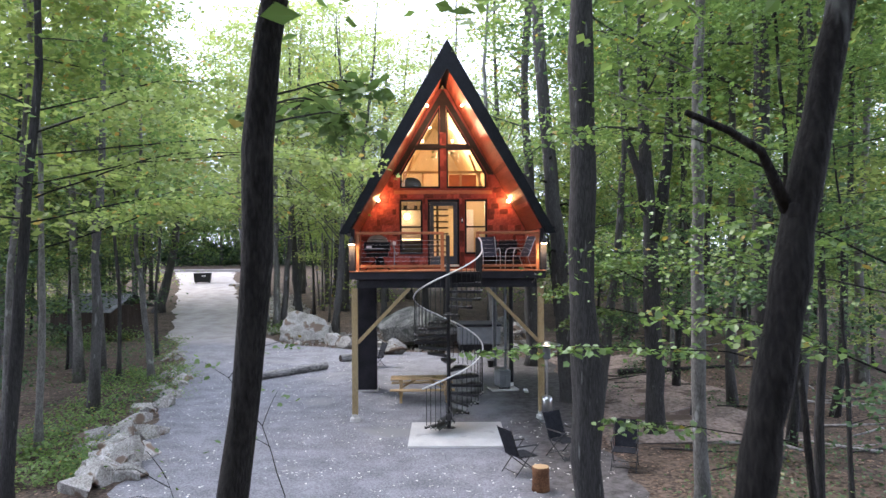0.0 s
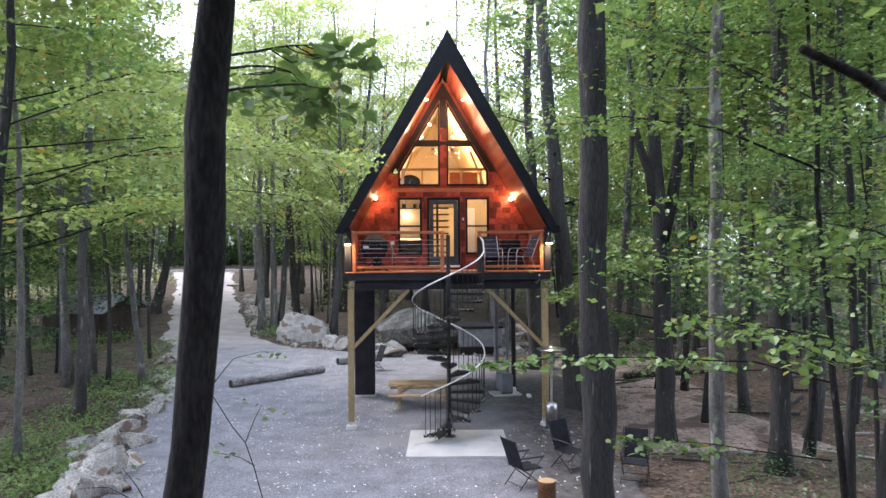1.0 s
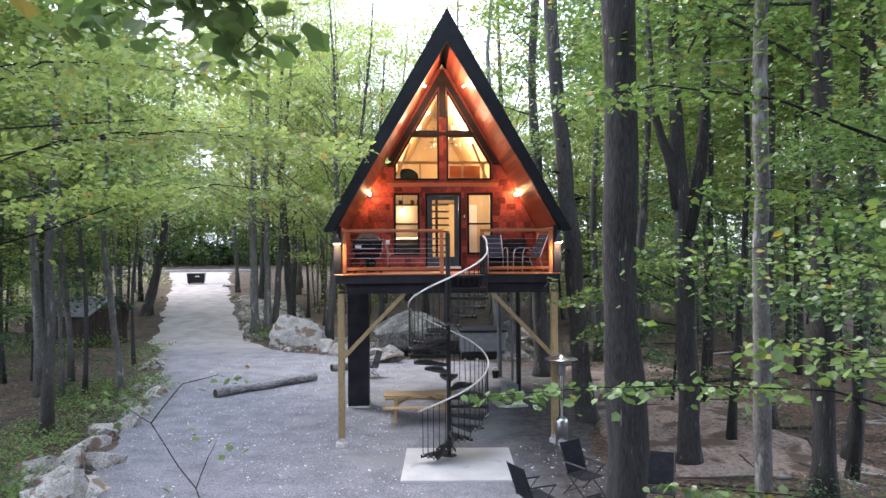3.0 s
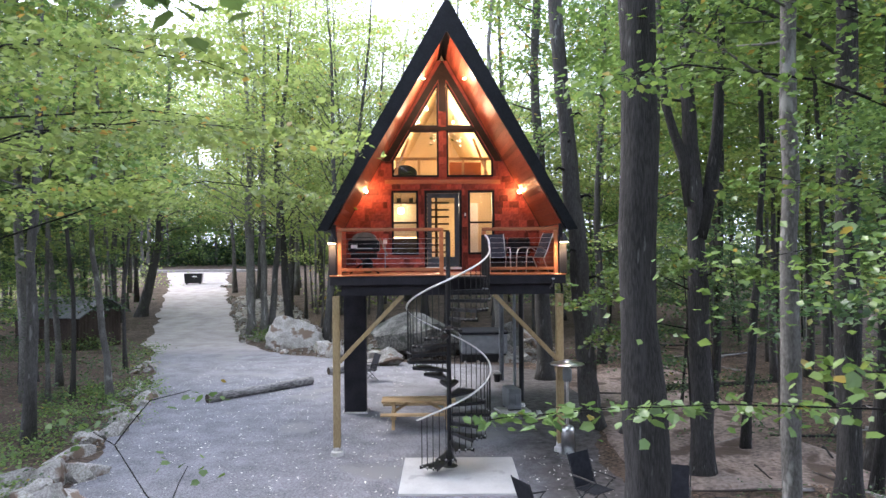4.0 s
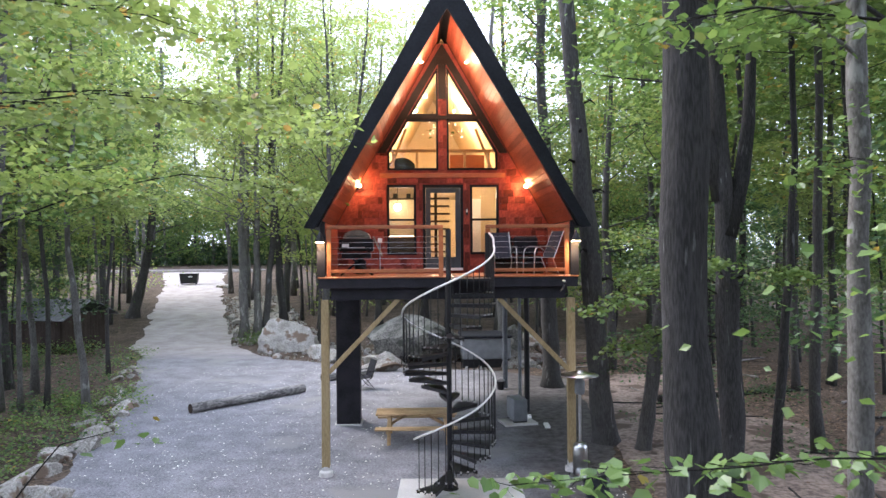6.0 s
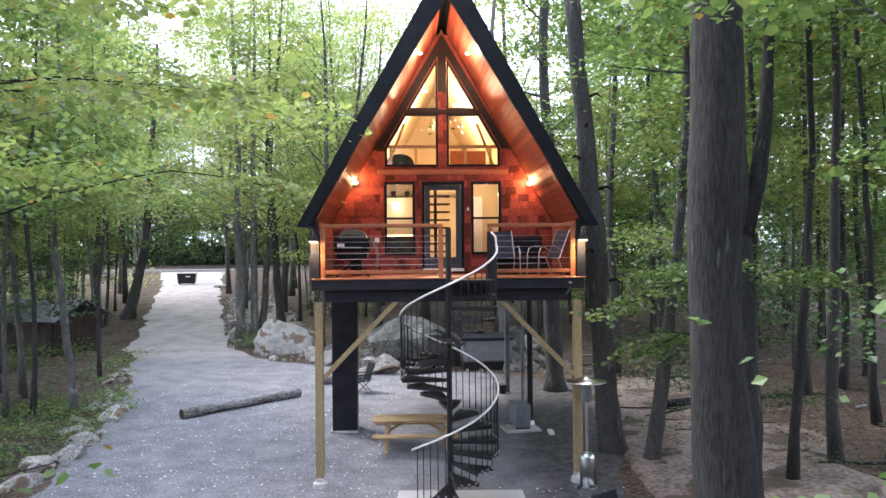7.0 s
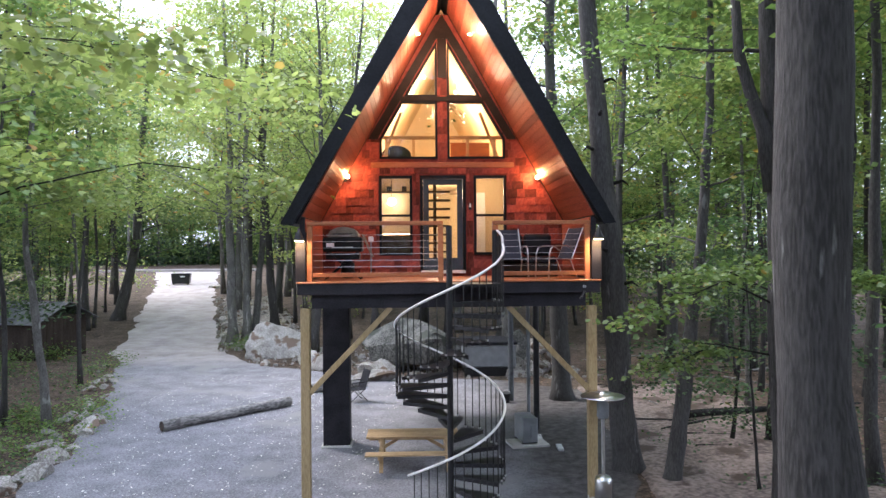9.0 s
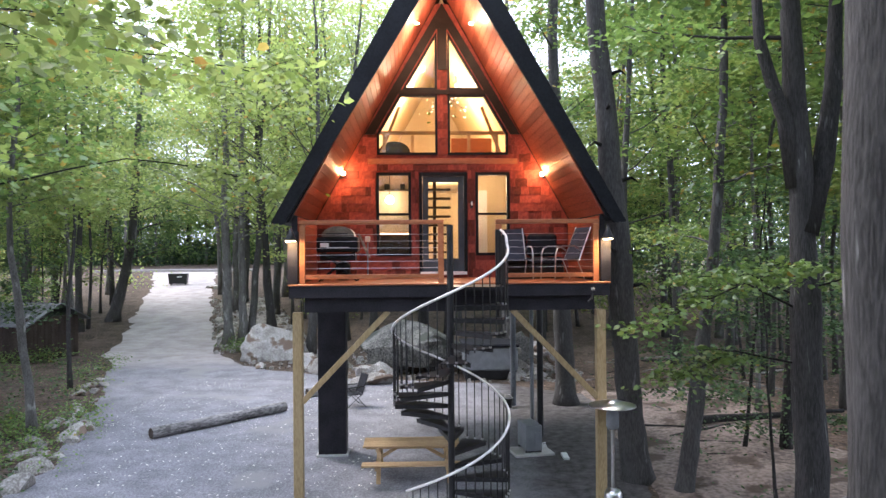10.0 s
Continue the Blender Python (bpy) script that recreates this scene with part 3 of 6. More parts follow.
for s in (-1, 1):
    part("loft_strut", beam(nb(), (s * 1.45, WALL_V + 1.0, 7.03), (s * 0.95, WALL_V + 1.0, 8.3), 0.07, 0.07, (0, 1, 0), 0.004), TABLEWOOD, cabin, "pale sloping strut")
for u, z in ((-0.66, 8.70), (-0.24, 8.47), (0.12, 8.47), (0.34, 8.70)):
    bm = nb()
    bmesh.ops.create_uvsphere(bm, u_segments=10, v_segments=6, radius=0.035, matrix=Matrix.Translation((u, WALL_V + 0.55, z)))
    bulb = part("track_bulb", bm, GLOBE, cabin, "bright round bulb behind the gable glass", True)
    part("stem", tube(nb(), [(u, WALL_V + 0.56, z + 0.03), (u, WALL_V + 0.6, z + 0.22)], 0.01, 6), STEEL, bulb)
shelf = part("shelf", box(nb(), -1.45, -0.6, 4.5, 4.69, 6.45, 6.485), DARKWOOD, cabin, "shelf with small picture frames")
for u in (-1.33, -0.95, -0.75):
    part("picture_frame", box(nb(), u, u + 0.12, 4.58, 4.61, 6.487, 6.62, 0.004), STEEL, shelf)
part("counter", box(nb(), -1.6, -0.55, 4.05, 4.66, 4.48, 5.42, 0.01), DARKWOOD, cabin, "dark kitchen counter")
part("strip_light", box(nb(), -1.42, -0.72, 4.03, 4.047, 5.385, 5.405), LAMP_WARM_LOW, cabin, "thin warm light strip along the counter")
part("inner_door", box(nb(), 0.72, 1.22, 5.14, 5.195, 4.49, 6.50, 0.01), WHITEPLASTIC, cabin, "pale inner door")
bm = nb()
bmesh.ops.create_uvsphere(bm, u_segments=16, v_segments=10, radius=0.10, matrix=Matrix.Translation((-1.20, 4.4, 6.22)))
globe = part("globe_lamp", bm, GLOBE, cabin, "glowing frosted globe pendant", True)
part("cord", tube(nb(), [(-1.20, 4.4, 6.3), (-1.20, 4.4, 6.86)], 0.008, 6), STEEL, globe)
# chandelier in the loft
bm = tube(nb(), [(0.05, 4.1, 8.7), (0.05, 4.1, 9.9)], 0.008, 6)
ch = part("chandelier", bm, STEEL, cabin, "branching pendant with tiny glowing bulbs")
rng = random.Random(5)
for k in range(40):
    a, r = rng.random() * 6.28, rng.uniform(0.1, 0.62)
    c = Vector((0.05 + r * math.cos(a), 4.1 + 0.4 * r * math.sin(a), rng.uniform(8.15, 8.62)))
    bm = tube(nb(), [(0.05, 4.1, 8.75), c], 0.003, 3)
    part("arm", bm, STEEL, ch)
    bm = nb()
    bmesh.ops.create_icosphere(bm, subdivisions=1, radius=0.008, matrix=Matrix.Translation(c))
    part("bulb", bm, GLOBE, ch)

# sconces on the wall, and soffit lights
WARM = (1.0, 0.50, 0.18)
INSIDE = (1.0, 0.72, 0.44)


def at(u, v, z):
    return CABIN @ Vector((u, v, z))


for s in (-1, 1):
    sc = part("wall_sconce", box(nb(), s * 2.2 - 0.05, s * 2.2 + 0.05, WALL_V - 0.04, WALL_V - 0.012, 6.55, 6.72, 0.006), STEEL, cabin, "small twin spotlight on the wall")
    for du in (-0.07, 0.07):
        bm = lathe(nb(), [(0.035, 0), (0.045, 0.09), (0.035, 0.092)], 12, (s * 2.2 + du, WALL_V - 0.12, 6.58 + 0.03 * (du > 0)))
        head = part("spot_head", bm, STEEL, sc, "", True)
        bm = nb()
        bmesh.ops.create_uvsphere(bm, u_segments=10, v_segments=6, radius=0.042, matrix=Matrix.Translation((s * 2.2 + du, WALL_V - 0.17, 6.62 + 0.03 * (du > 0))))
        part("lens", bm, LAMP_WARM, head, "glowing warm lens", True)
    lamp("sconce_light", "POINT", 9.0, WARM, Matrix.Translation(at(s * 2.12, WALL_V - 0.26, 6.70)), 0.04)
    zc = 9.56
    uc = s * (roof_in(zc, 0.27) - 0.02)
    dl = lathe(nb(), [(0.03, 0), (0.04, 0.012), (0.03, 0.02)], 14, (uc, 1.6, zc - 0.02))
    dl = part("soffit_light", dl, LAMP_WARM, cabin, "small round soffit downlight")
    lamp("soffit_lamp", "POINT", 24, (1.0, 0.70, 0.46), Matrix.Translation(at(uc - s * 0.16, 1.15, zc - 0.24)), 0.05)
lamp("loft_lamp", "POINT", 112, INSIDE, Matrix.Translation(at(0.0, 5.2, 8.6)), 0.25)
lamp("room_lamp_west", "POINT", 2.0, INSIDE, Matrix.Translation(at(-1.08, 4.0, 6.3)), 0.12)
lamp("room_lamp_east", "POINT", 10, INSIDE, Matrix.Translation(at(1.2, 4.2, 6.5)), 0.12)
lamp("hall_lamp", "POINT", 130, INSIDE, Matrix.Translation(at(0.1, 6.0, 6.5)), 0.12)

# corner posts with conical downlights
for s in (-1, 1):
    x0, x1 = sorted((s * 2.70, s * 2.89))
    cp = part("corner_post", box(nb(), x0, x1, 0.0, 0.155, 4.408, 5.34, 0.008), NAVY, cabin, "charcoal corner post lit from above")
    cone = lathe(nb(), [(0.10, 0), (0.105, 0.012), (0.045, 0.15), (0.012, 0.24)], 20, (s * 2.80, -0.13, 5.17))
    cl = part("cone_light", cone, STEEL, cabin, "dark conical downlight at the deck corner", True)
    part("lens", lathe(nb(), [(0.085, -0.006), (0.085, -0.001)], 16, (s * 2.80, -0.13, 5.17)), LAMP_WARM, cl)
    lamp("cone_lamp", "SPOT", 12, (1.0, 0.80, 0.58), CABIN @ pose(s * 2.80, -0.13, 5.15), 0.03, 95, 0.6)

# railing: cedar posts and rails, steel cables
for a, b in ((-2.68, -0.12), (0.82, 2.68)):
    rail = part("railing", box(nb(), a, b, 0.03, 0.15, 5.46, 5.535, 0.008), CEDAR, cabin, "cedar deck railing with steel cables")
    part("bottom_rail", box(nb(), a + 0.1, b - 0.1, 0.06, 0.12, 4.49, 4.57, 0.006), CEDAR, rail)
    for u in (a, b - 0.10):
        part("post", box(nb(), u, u + 0.10, 0.04, 0.14, 4.408, 5.455, 0.006), CEDAR, rail)
    for k in range(6):
        z = 4.68 + k * 0.12
        part("cable", tube(nb(), [(a + 0.1, 0.09, z), (b - 0.1, 0.09, z)], 0.0028, 5), STAINLESS, rail)

fl_ = part("flood_light", box(nb(), 2.51, 2.57, -0.09, -0.035, 4.25, 4.30, 0.01), GREYPLASTIC, cabin, "small white floodlight under the deck edge")
part("arm", tube(nb(), [(2.54, -0.06, 4.20), (2.50, -0.08, 4.10), (2.44, -0.10, 4.05)], 0.02, 8), STEEL, fl_)

# posts, braces, piers
for s in (-1, 1):
    u = s * 2.735
    post = part("timber_post", box(nb(), u - 0.085, u + 0.085, 0.12, 0.29, 0.22, 3.898, 0.008), PINE, cabin, "tall treated-pine post")
    part("pier", lathe(nb(), [(0.16, 0.0), (0.15, 0.10), (0.10, 0.13), (0.10, 0.22)], 18, (u, 0.205, 0.02)), CONCRETE, cabin, "round concrete pier with a metal shoe")
    part("knee_brace", beam(nb(), (u - s * 0.08, 0.205, 2.30), (s * 1.12, 0.205, 3.90), 0.10, 0.14, (0, 1, 0), 0.006), PINE, cabin, "diagonal pine knee brace")
part("column", box(nb(), -2.98, -2.31, 4.72, 5.30, 0.06, 3.898, 0.012), NAVY, cabin, "thick charcoal-clad service column")
part("column_base", box(nb(), -3.03, -2.26, 4.67, 5.35, 0.02, 0.075, 0.008), CONCRETE, cabin, "pale concrete column footing")
for u, v, r, mat in ((2.55, 10.0, 0.09, SHEDROOF), (2.72, 6.2, 0.085, STEEL), (2.50, 6.2, 0.05, GREYPLASTIC)):
    part("steel_post", tube(nb(), [(u, v, 0.02), (u, v, 3.898)], r, 12), mat, cabin, "slim post under the floor")

# ---- spiral stair ----
SX, SY, SR = 0.135, 19.58, 0.95
stairs = thing("spiral_staircase", Matrix.Translation((SX, SY, 0.07)), "black steel spiral staircase with pale handrail on concrete pad", "staircase")
RATE = 2.72 / 360.0
A0, TURNS = -134.0, 500.0


def on(a, r, z):
    return (r * math.cos(radians(a)), r * math.sin(radians(a)), z)


part("centre_pole", tube(nb(), [(0, 0, 0), (0, 0, 5.33)], 0.055, 16), STEEL, stairs)
part("foot_plate", lathe(nb(), [(0.18, 0), (0.18, 0.012), (0.06, 0.014)], 20), STEEL, stairs)
STEPS = 20
for k in range(STEPS):
    a, z = A0 + 2 + k * 26.4, 0.20 + k * 0.20
    bm = nb()
    outline = [on(a - 2, 0.05, 0), on(a - 4, SR - 0.02, 0), on(a + 10, SR, 0), on(a + 25, SR - 0.02, 0), on(a + 26, 0.05, 0)]
    top = [bm.verts.new((x, y, z)) for x, y, _ in outline]
    low = [bm.verts.new((x, y, z - 0.012)) for x, y, _ in outline]
    bm.faces.new(top)
    bm.faces.new(low[::-1])
    for i in range(5):
        bm.faces.new((top[(i + 1) % 5], top[i], low[i], low[(i + 1) % 5]))
    for aa in (a - 3.4, a + 24.4):
        p, q = on(aa, 0.05, z - 0.04), on(aa, SR - 0.03, z - 0.04)
        beam(bm, p, q, 0.012, 0.062)
    tread = part("tread", bm, STEEL, stairs)
    for j in range(3):
        aa = a + 2 + j * 8.8
        zr = 1.22 + (aa - A0) * RATE
        part("baluster", tube(nb(), [on(aa, SR - 0.01, z - 0.05), on(aa, SR - 0.01, zr)], 0.0095, 6), STEEL, tread)
        part("bracket", lathe(nb(), [(0.02, 0), (0.02, 0.03)], 6, on(aa, SR - 0.01, z)), STAINLESS, tread)
pts = []
for k in range(0, 101):
    a = A0 - 4 + (TURNS + 4) * k / 100
    pts.append(on(a, SR, 1.22 + (a - A0) * RATE))
part("handrail", tube(nb(), pts, 0.021, 8), HANDRAIL, stairs, "pale grey curved handrail", True)
bm = nb()
prism(bm, [(0, 0), (0.9, 0), (0.9, 0.05), (0, 0.05)], 0.02, 0.98)
bmesh.ops.translate(bm, verts=bm.verts, vec=(0.0, 0.0, 4.26))
part("landing", bm, STEEL, stairs, "black steel top landing")
part("newel_post", box(nb(), 0.81, 0.91, 0.86, 0.96, 4.30, 5.28, 0.006), STEEL, stairs)
for k in range(6):
    y = 0.12 + k * 0.14
    part("baluster", tube(nb(), [(0.90, y, 4.28), (0.90, y, 5.16)], 0.0095, 6), STEEL, stairs)
part("handrail_top", tube(nb(), [on(A0 + TURNS, SR, 1.22 + TURNS * RATE), (0.95, 0.3, 5.14), (0.93, 0.6, 5.22), (0.90, 0.88, 5.27)], 0.021, 8), HANDRAIL, stairs, "", True)

pad = part("concrete_pad", box(nb(), -0.92, 1.62, 17.72, 20.25, 0.0, 0.075, 0.012), CONCRETE)
tagged(pad, "pale square concrete pad under the spiral stair", "concrete pad")

# ---- trees ----
def leaf_quads(pos, direction, up, size):
    """Four-cornered leaves: stalk, one side, tip, other side, lightly folded."""
    n = len(pos)
    d = direction / np.linalg.norm(direction, axis=1, keepdims=True)
    s = np.cross(d, up)
    s /= np.linalg.norm(s, axis=1, keepdims=True) + 1e-9
    nrm = np.cross(s, d)
    size = size[:, None]
    v = np.stack([pos, pos + d * size * 0.45 + s * size * 0.36 + nrm * size * 0.07, pos + d * size, pos + d * size * 0.45 - s * size * 0.36 + nrm * size * 0.07], axis=1).reshape(-1, 3)
    q = np.arange(n * 4).reshape(-1, 4)
    return v, q


def leaf_blades(pos, direction, up, size):
    """Lobed maple leaves, folded along the midrib, for boughs near the path."""
    n = len(pos)
    d = direction / np.linalg.norm(direction, axis=1, keepdims=True)
    s = np.cross(d, up)
    s /= np.linalg.norm(s, axis=1, keepdims=True) + 1e-9
    nrm = np.cross(s, d)
    z = size[:, None]
    cols = [pos, pos + d * z * 0.5 - nrm * z * 0.05, pos + d * z - nrm * z * 0.12]
    for side in (1, -1):
        for f, w in ((0.04, 0.26), (0.28, 0.34), (0.54, 0.42), (0.70, 0.25)):
            cols.append(pos + d * z * f + s * z * w * side + nrm * z * (0.12 * w - 0.08 * f))
    v = np.stack(cols, axis=1).reshape(-1, 3)
    b = np.arange(n)[:, None] * 11
    left = b + np.array([0, 1, 2, 6, 5, 4, 3])
    right = b + np.array([0, 7, 8, 9, 10, 2, 1])
    return v, np.concatenate([left, right])


def sprays(rng, centres, spread, per, size, flat=0.22, blades=False):
    """Layered sprays of leaves round the given twig ends."""
    c = np.repeat(np.asarray(centres), per, axis=0)
    n = len(c)
    off = rng.normal(0, 1, (n, 3)) * np.array([spread, spread, spread * flat])
    off[:, 2] -= 0.12 * (off[:, 0] ** 2 + off[:, 1] ** 2) / spread
    ang = rng.uniform(0, 2 * np.pi, n)
    d = np.stack([np.cos(ang), np.sin(ang), rng.normal(-0.25, 0.3, n)], axis=1)
    up = np.stack([rng.normal(0, 0.6, n), rng.normal(0, 0.6, n), np.ones(n)], axis=1)
    return (leaf_blades if blades else leaf_quads)(c + off, d, up, size * rng.uniform(0.65, 1.3, n))


def stem_points(rng, p, q, bend, n=7):
    """A slightly crooked line from p to q."""
    p, q = np.array(p, float), np.array(q, float)
    L = np.linalg.norm(q - p)
    w = np.cumsum(rng.normal(0, bend * L / n, (n + 1, 3)), axis=0)
    w -= np.linspace(0, 1, n + 1)[:, None] * w[-1]
    w[0] = 0
    return [p + (q - p) * i / n + w[i] * np.array([1, 1, 0.3]) for i in range(n + 1)]


def along(pts, f):
    x = f * (len(pts) - 1)
    i = min(int(x), len(pts) - 2)
    return pts[i] + (pts[i + 1] - pts[i]) * (x - i)


def grow(seed, line, r0, r1, limbs, first, reach, lift, per, leaf, spread, bark, leaves, name, label, category="tree", flat=0.22, group="", droop=0.0, sides=10, far_limbs=(), m=Matrix()):
    """A tree: tapered trunk along line, limbs from the height share first upwards, leafy twig ends."""
    rng = np.random.default_rng(seed)
    tree = thing(name, m, label, category, group)
    base, top = line[0], line[-1]
    pts = []
    for a, b in zip(line, line[1:]):
        seg = stem_points(rng, a, b, 0.035, 6)
        pts += seg if not pts else seg[1:]
    n = len(pts)
    bm = nb()
    rad = []
    for i in range(n):
        f = i / (n - 1)
        rad.append((r0 + (r1 - r0) * f) * (1 + 0.06 * rng.normal()) + (r0 * 0.45 if i == 0 else 0))
    tube(bm, pts, rad, sides)
    ends = []
    for k in range(limbs):
        f = first + (1 - first) * (k + rng.uniform(0, 0.8)) / limbs
        p = along(pts, min(f, 0.98))
        a = rng.uniform(0, 2 * np.pi)
        L = reach * (1.15 - 0.75 * (f - first) / (1 - first + 1e-6)) * rng.uniform(0.6, 1.15)
        q = p + np.array([math.cos(a) * L, math.sin(a) * L, L * lift * rng.uniform(0.4, 1.4)])
        lp = stem_points(rng, p, q, 0.12, 5)
        rl = max(0.010, (r0 + (r1 - r0) * f) * 0.26)
        tube(bm, lp, [rl * (1 - 0.8 * i / 5) for i in range(6)], 5, False)
        for j in range(4):
            g = 0.35 + 0.2 * j + rng.uniform(-0.05, 0.1)
            b = along(lp, min(g, 1.0))
            a2 = a + rng.choice([-1, 1]) * rng.uniform(0.4, 1.2)
            L2 = L * 0.42 * rng.uniform(0.5, 1.1)
            e = b + np.array([math.cos(a2) * L2, math.sin(a2) * L2, L2 * (lift * 0.5 + rng.uniform(-0.2, 0.25)) - droop])
            tube(bm, [b, (b + e) / 2 + rng.normal(0, 0.04, 3), e], [rl * 0.35, rl * 0.22, 0.004], 4, False)
            ends += [e, (b + e) / 2 + rng.normal(0, 0.1, 3)]
        ends += [lp[-1], lp[-2]]
    part("trunk", bm, bark, tree, "", True)
    if per:
        v, q = sprays(rng, ends, spread, per, leaf, flat)
        arrays("crown", v, q, leaves, tree)
    return tree


TALL = "tall slender woodland tree with grey bark and green crown"
UNDER = "young understory tree with layered green sprays"
POLE = "thin pale-barked woodland tree with a small crown"
models = {"tall": [], "under": [], "pole": []}
for k in range(4):
    h = 17 + 2.0 * k
    models["tall"].append(grow(100 + k, [(0, 0, -0.2), (0.2, 0.1, h * 0.5), (0.1, -0.2, h)], 0.17, 0.03, 19, 0.26, 4.3, 0.35, 27, 0.20, 0.75, (BARK_MID, BARK_PALE)[k % 2], (LEAF, LEAF_PALE)[k % 2], "tree", TALL, group="woodland trees"))
for k in range(4):
    h = 6.0 + 1.2 * k
    models["under"].append(grow(200 + k, [(0, 0, -0.2), (0.25, 0.1, h * 0.55), (0.45, 0.2, h)], 0.05, 0.012, 14, 0.22, 2.6, 0.12, 30, 0.13, 0.5, BARK, (LEAF, LEAF_DARK, LEAF_PALE, LEAF)[k], "young_tree", UNDER, flat=0.12, group="understory trees", sides=7))
for k in range(3):
    h = 13 + 2.0 * k
    models["pole"].append(grow(300 + k, [(0, 0, -0.2), (-0.2, 0.2, h * 0.5), (0.15, 0.1, h)], 0.085, 0.02, 12, 0.36, 2.8, 0.3, 28, 0.18, 0.6, (BARK_PALE, BARK_MID)[k % 2], LEAF_PALE, "slim_tree", POLE, group="slim woodland trees", sides=8))
models["shade"], models["branchy"] = [], []
for k in range(3):
    h = 17 + 2.0 * k
    models["shade"].append(grow(350 + k, [(0, 0, -0.2), (0.25 - 0.2 * k, 0.1, h * 0.45), (0.1, -0.2, h)], 0.12 + 0.025 * k, 0.04, 16, 0.58, 4.4, 0.15, 17, 0.24, 0.8, (BARK, BARK_MID, BARK_MID)[k], LEAF, "shade_tree", "slim dark trunk with a dense high crown added to give shade", group="dark woodland trees"))
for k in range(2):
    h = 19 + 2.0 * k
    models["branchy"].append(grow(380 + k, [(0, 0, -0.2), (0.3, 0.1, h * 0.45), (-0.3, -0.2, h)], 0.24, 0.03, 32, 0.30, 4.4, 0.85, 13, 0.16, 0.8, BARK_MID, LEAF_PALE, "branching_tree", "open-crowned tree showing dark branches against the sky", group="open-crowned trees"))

KEY = [(-1.4, 4.0), (1.1, 2.8), (2.3, 11.3), (3.9, 23.0), (5.5, 18.8), (4.63, 12.8), (7.2, 16.1), (5.0, 22.4), (-11.3, 46), (-20, 53)]


def free(x, y, room):
    if lot_gap(x, y) < room or drive_gap(x, y) < room:
        return False
    if abs(x) < 3.0 and y < 13:
        return False
    if -5 < x < 5.2 and 18 < y < 34:
        return False
    if y > 96 and -76 < x < -14 and y < 112:
        return False
    if -21 < x < -14 and 36 < y < 45:
        return False
    if 42 < y < 66 and 0 < x - drive_middle(y) < drive_half(y) + 4.5:
        return False
    return True


def open_view(x, y):
    """Keep the sight line up the drive clear."""
    return -0.37 * y - 1 < x < -0.21 * y - 1.0 and 30 < y < 84


rng = random.Random(11)
used, first_use = [], set()


def plant(kind, x, y, scale, k=None):
    src = models[kind][rng.randrange(len(models[kind])) if k is None else k]
    m = Matrix.LocRotScale((x, y, ground_z(x, y)), Euler((rng.uniform(-0.05, 0.05), rng.uniform(-0.05, 0.05), rng.uniform(0, 6.28))), (scale,) * 3)
    if src.name not in first_use:
        first_use.add(src.name)
        src.matrix_basis = m
    else:
        copy_thing(src, m)
    used.append((x, y))


def scatter(kind, count, x0, x1, y0, y1, gap, room, s0=0.85, s1=1.2, clear=True):
    made = tries = 0
    while made < count and tries < count * 40:
        tries += 1
        x, y = rng.uniform(x0, x1), rng.uniform(y0, y1)
        if not free(x, y, room) or any(math.hypot(x - a, y - b) < gap for a, b in used + KEY):
            continue
        if clear and open_view(x, y):
            continue
        if x < -0.62 * y - 6 or x > 0.62 * y + 6:
            continue
        plant(kind, x, y, rng.uniform(s0, s1))
        made += 1


for x, y, sc, k in ((8.2, 25.0, 1.0, 0), (9.0, 22.0, 1.0, 1), (8.6, 17.6, 0.95, 0), (9.5, 19.2, 1.0, 2), (11.3, 20.5, 1.0, 0), (7.3, 20.6, 0.9, 0), (14.0, 30.7, 1.0, 1), (12.0, 25.4, 1.0, 0),
                    # This row stands out of view, added so its crowns shade the path.
                    (7.6, 4.2, 1.0, 2), (9.6, 8.6, 1.1, 1), (6.9, -2.0, 1.0, 0), (12.2, 12.0, 1.0, 2), (10.3, 14.6, 1.0, 0), (-8.2, 3.2, 1.0, 1), (-11.2, 9.0, 1.0, 2), (-14.8, 17.0, 0.9, 1)):
    plant("shade", x, y, sc, k)
for x, y, sc, k in ((-6.5, 42.0, 1.0, 0), (-9.7, 48.0, 1.05, 1), (3.0, 44.0, 1.15, 1), (-4.2, 50.0, 1.0, 0), (-7.8, 56.0, 1.1, 1), (-1.4, 54.0, 1.1, 0), (-12.0, 58.0, 1.1, 1), (-3.0, 64.0, 1.25, 0), (-10.0, 66.0, 1.25, 1), (-5.5, 47.0, 1.0, 1), (-16.5, 66.0, 1.2, 0)):
    plant("branchy", x, y, sc, k)
scatter("tall", 12, 9, 34, 24, 62, 3.2, 1.0)
scatter("tall", 18, -36, -8, 20, 70, 2.8, 1.2)
scatter("tall", 9, -16, 22, 54, 90, 3.2, 1.0)
scatter("pole", 15, 7, 28, 16, 50, 1.8, 0.8)
scatter("pole", 40, -38, -8, 18, 66, 1.3, 0.8)
scatter("pole", 14, -14, 14, 44, 80, 2.0, 0.8)
scatter("shade", 16, 9, 30, 20, 50, 2.0, 0.8)
scatter("under", 13, 8, 26, 20, 50, 2.2, 0.6)
scatter("under", 15, -34, -14, 26, 62, 1.8, 1.5)
scatter("under", 14, -14, 20, 44, 80, 2.0, 0.8, 1.0, 1.7)
scatter("tall", 22, -76, -6, 113, 126, 3.0, 1.0, 0.9, 1.3, False)
scatter("under", 40, -76, -8, 112, 122, 1.8, 1.0, 1.2, 2.0, False)

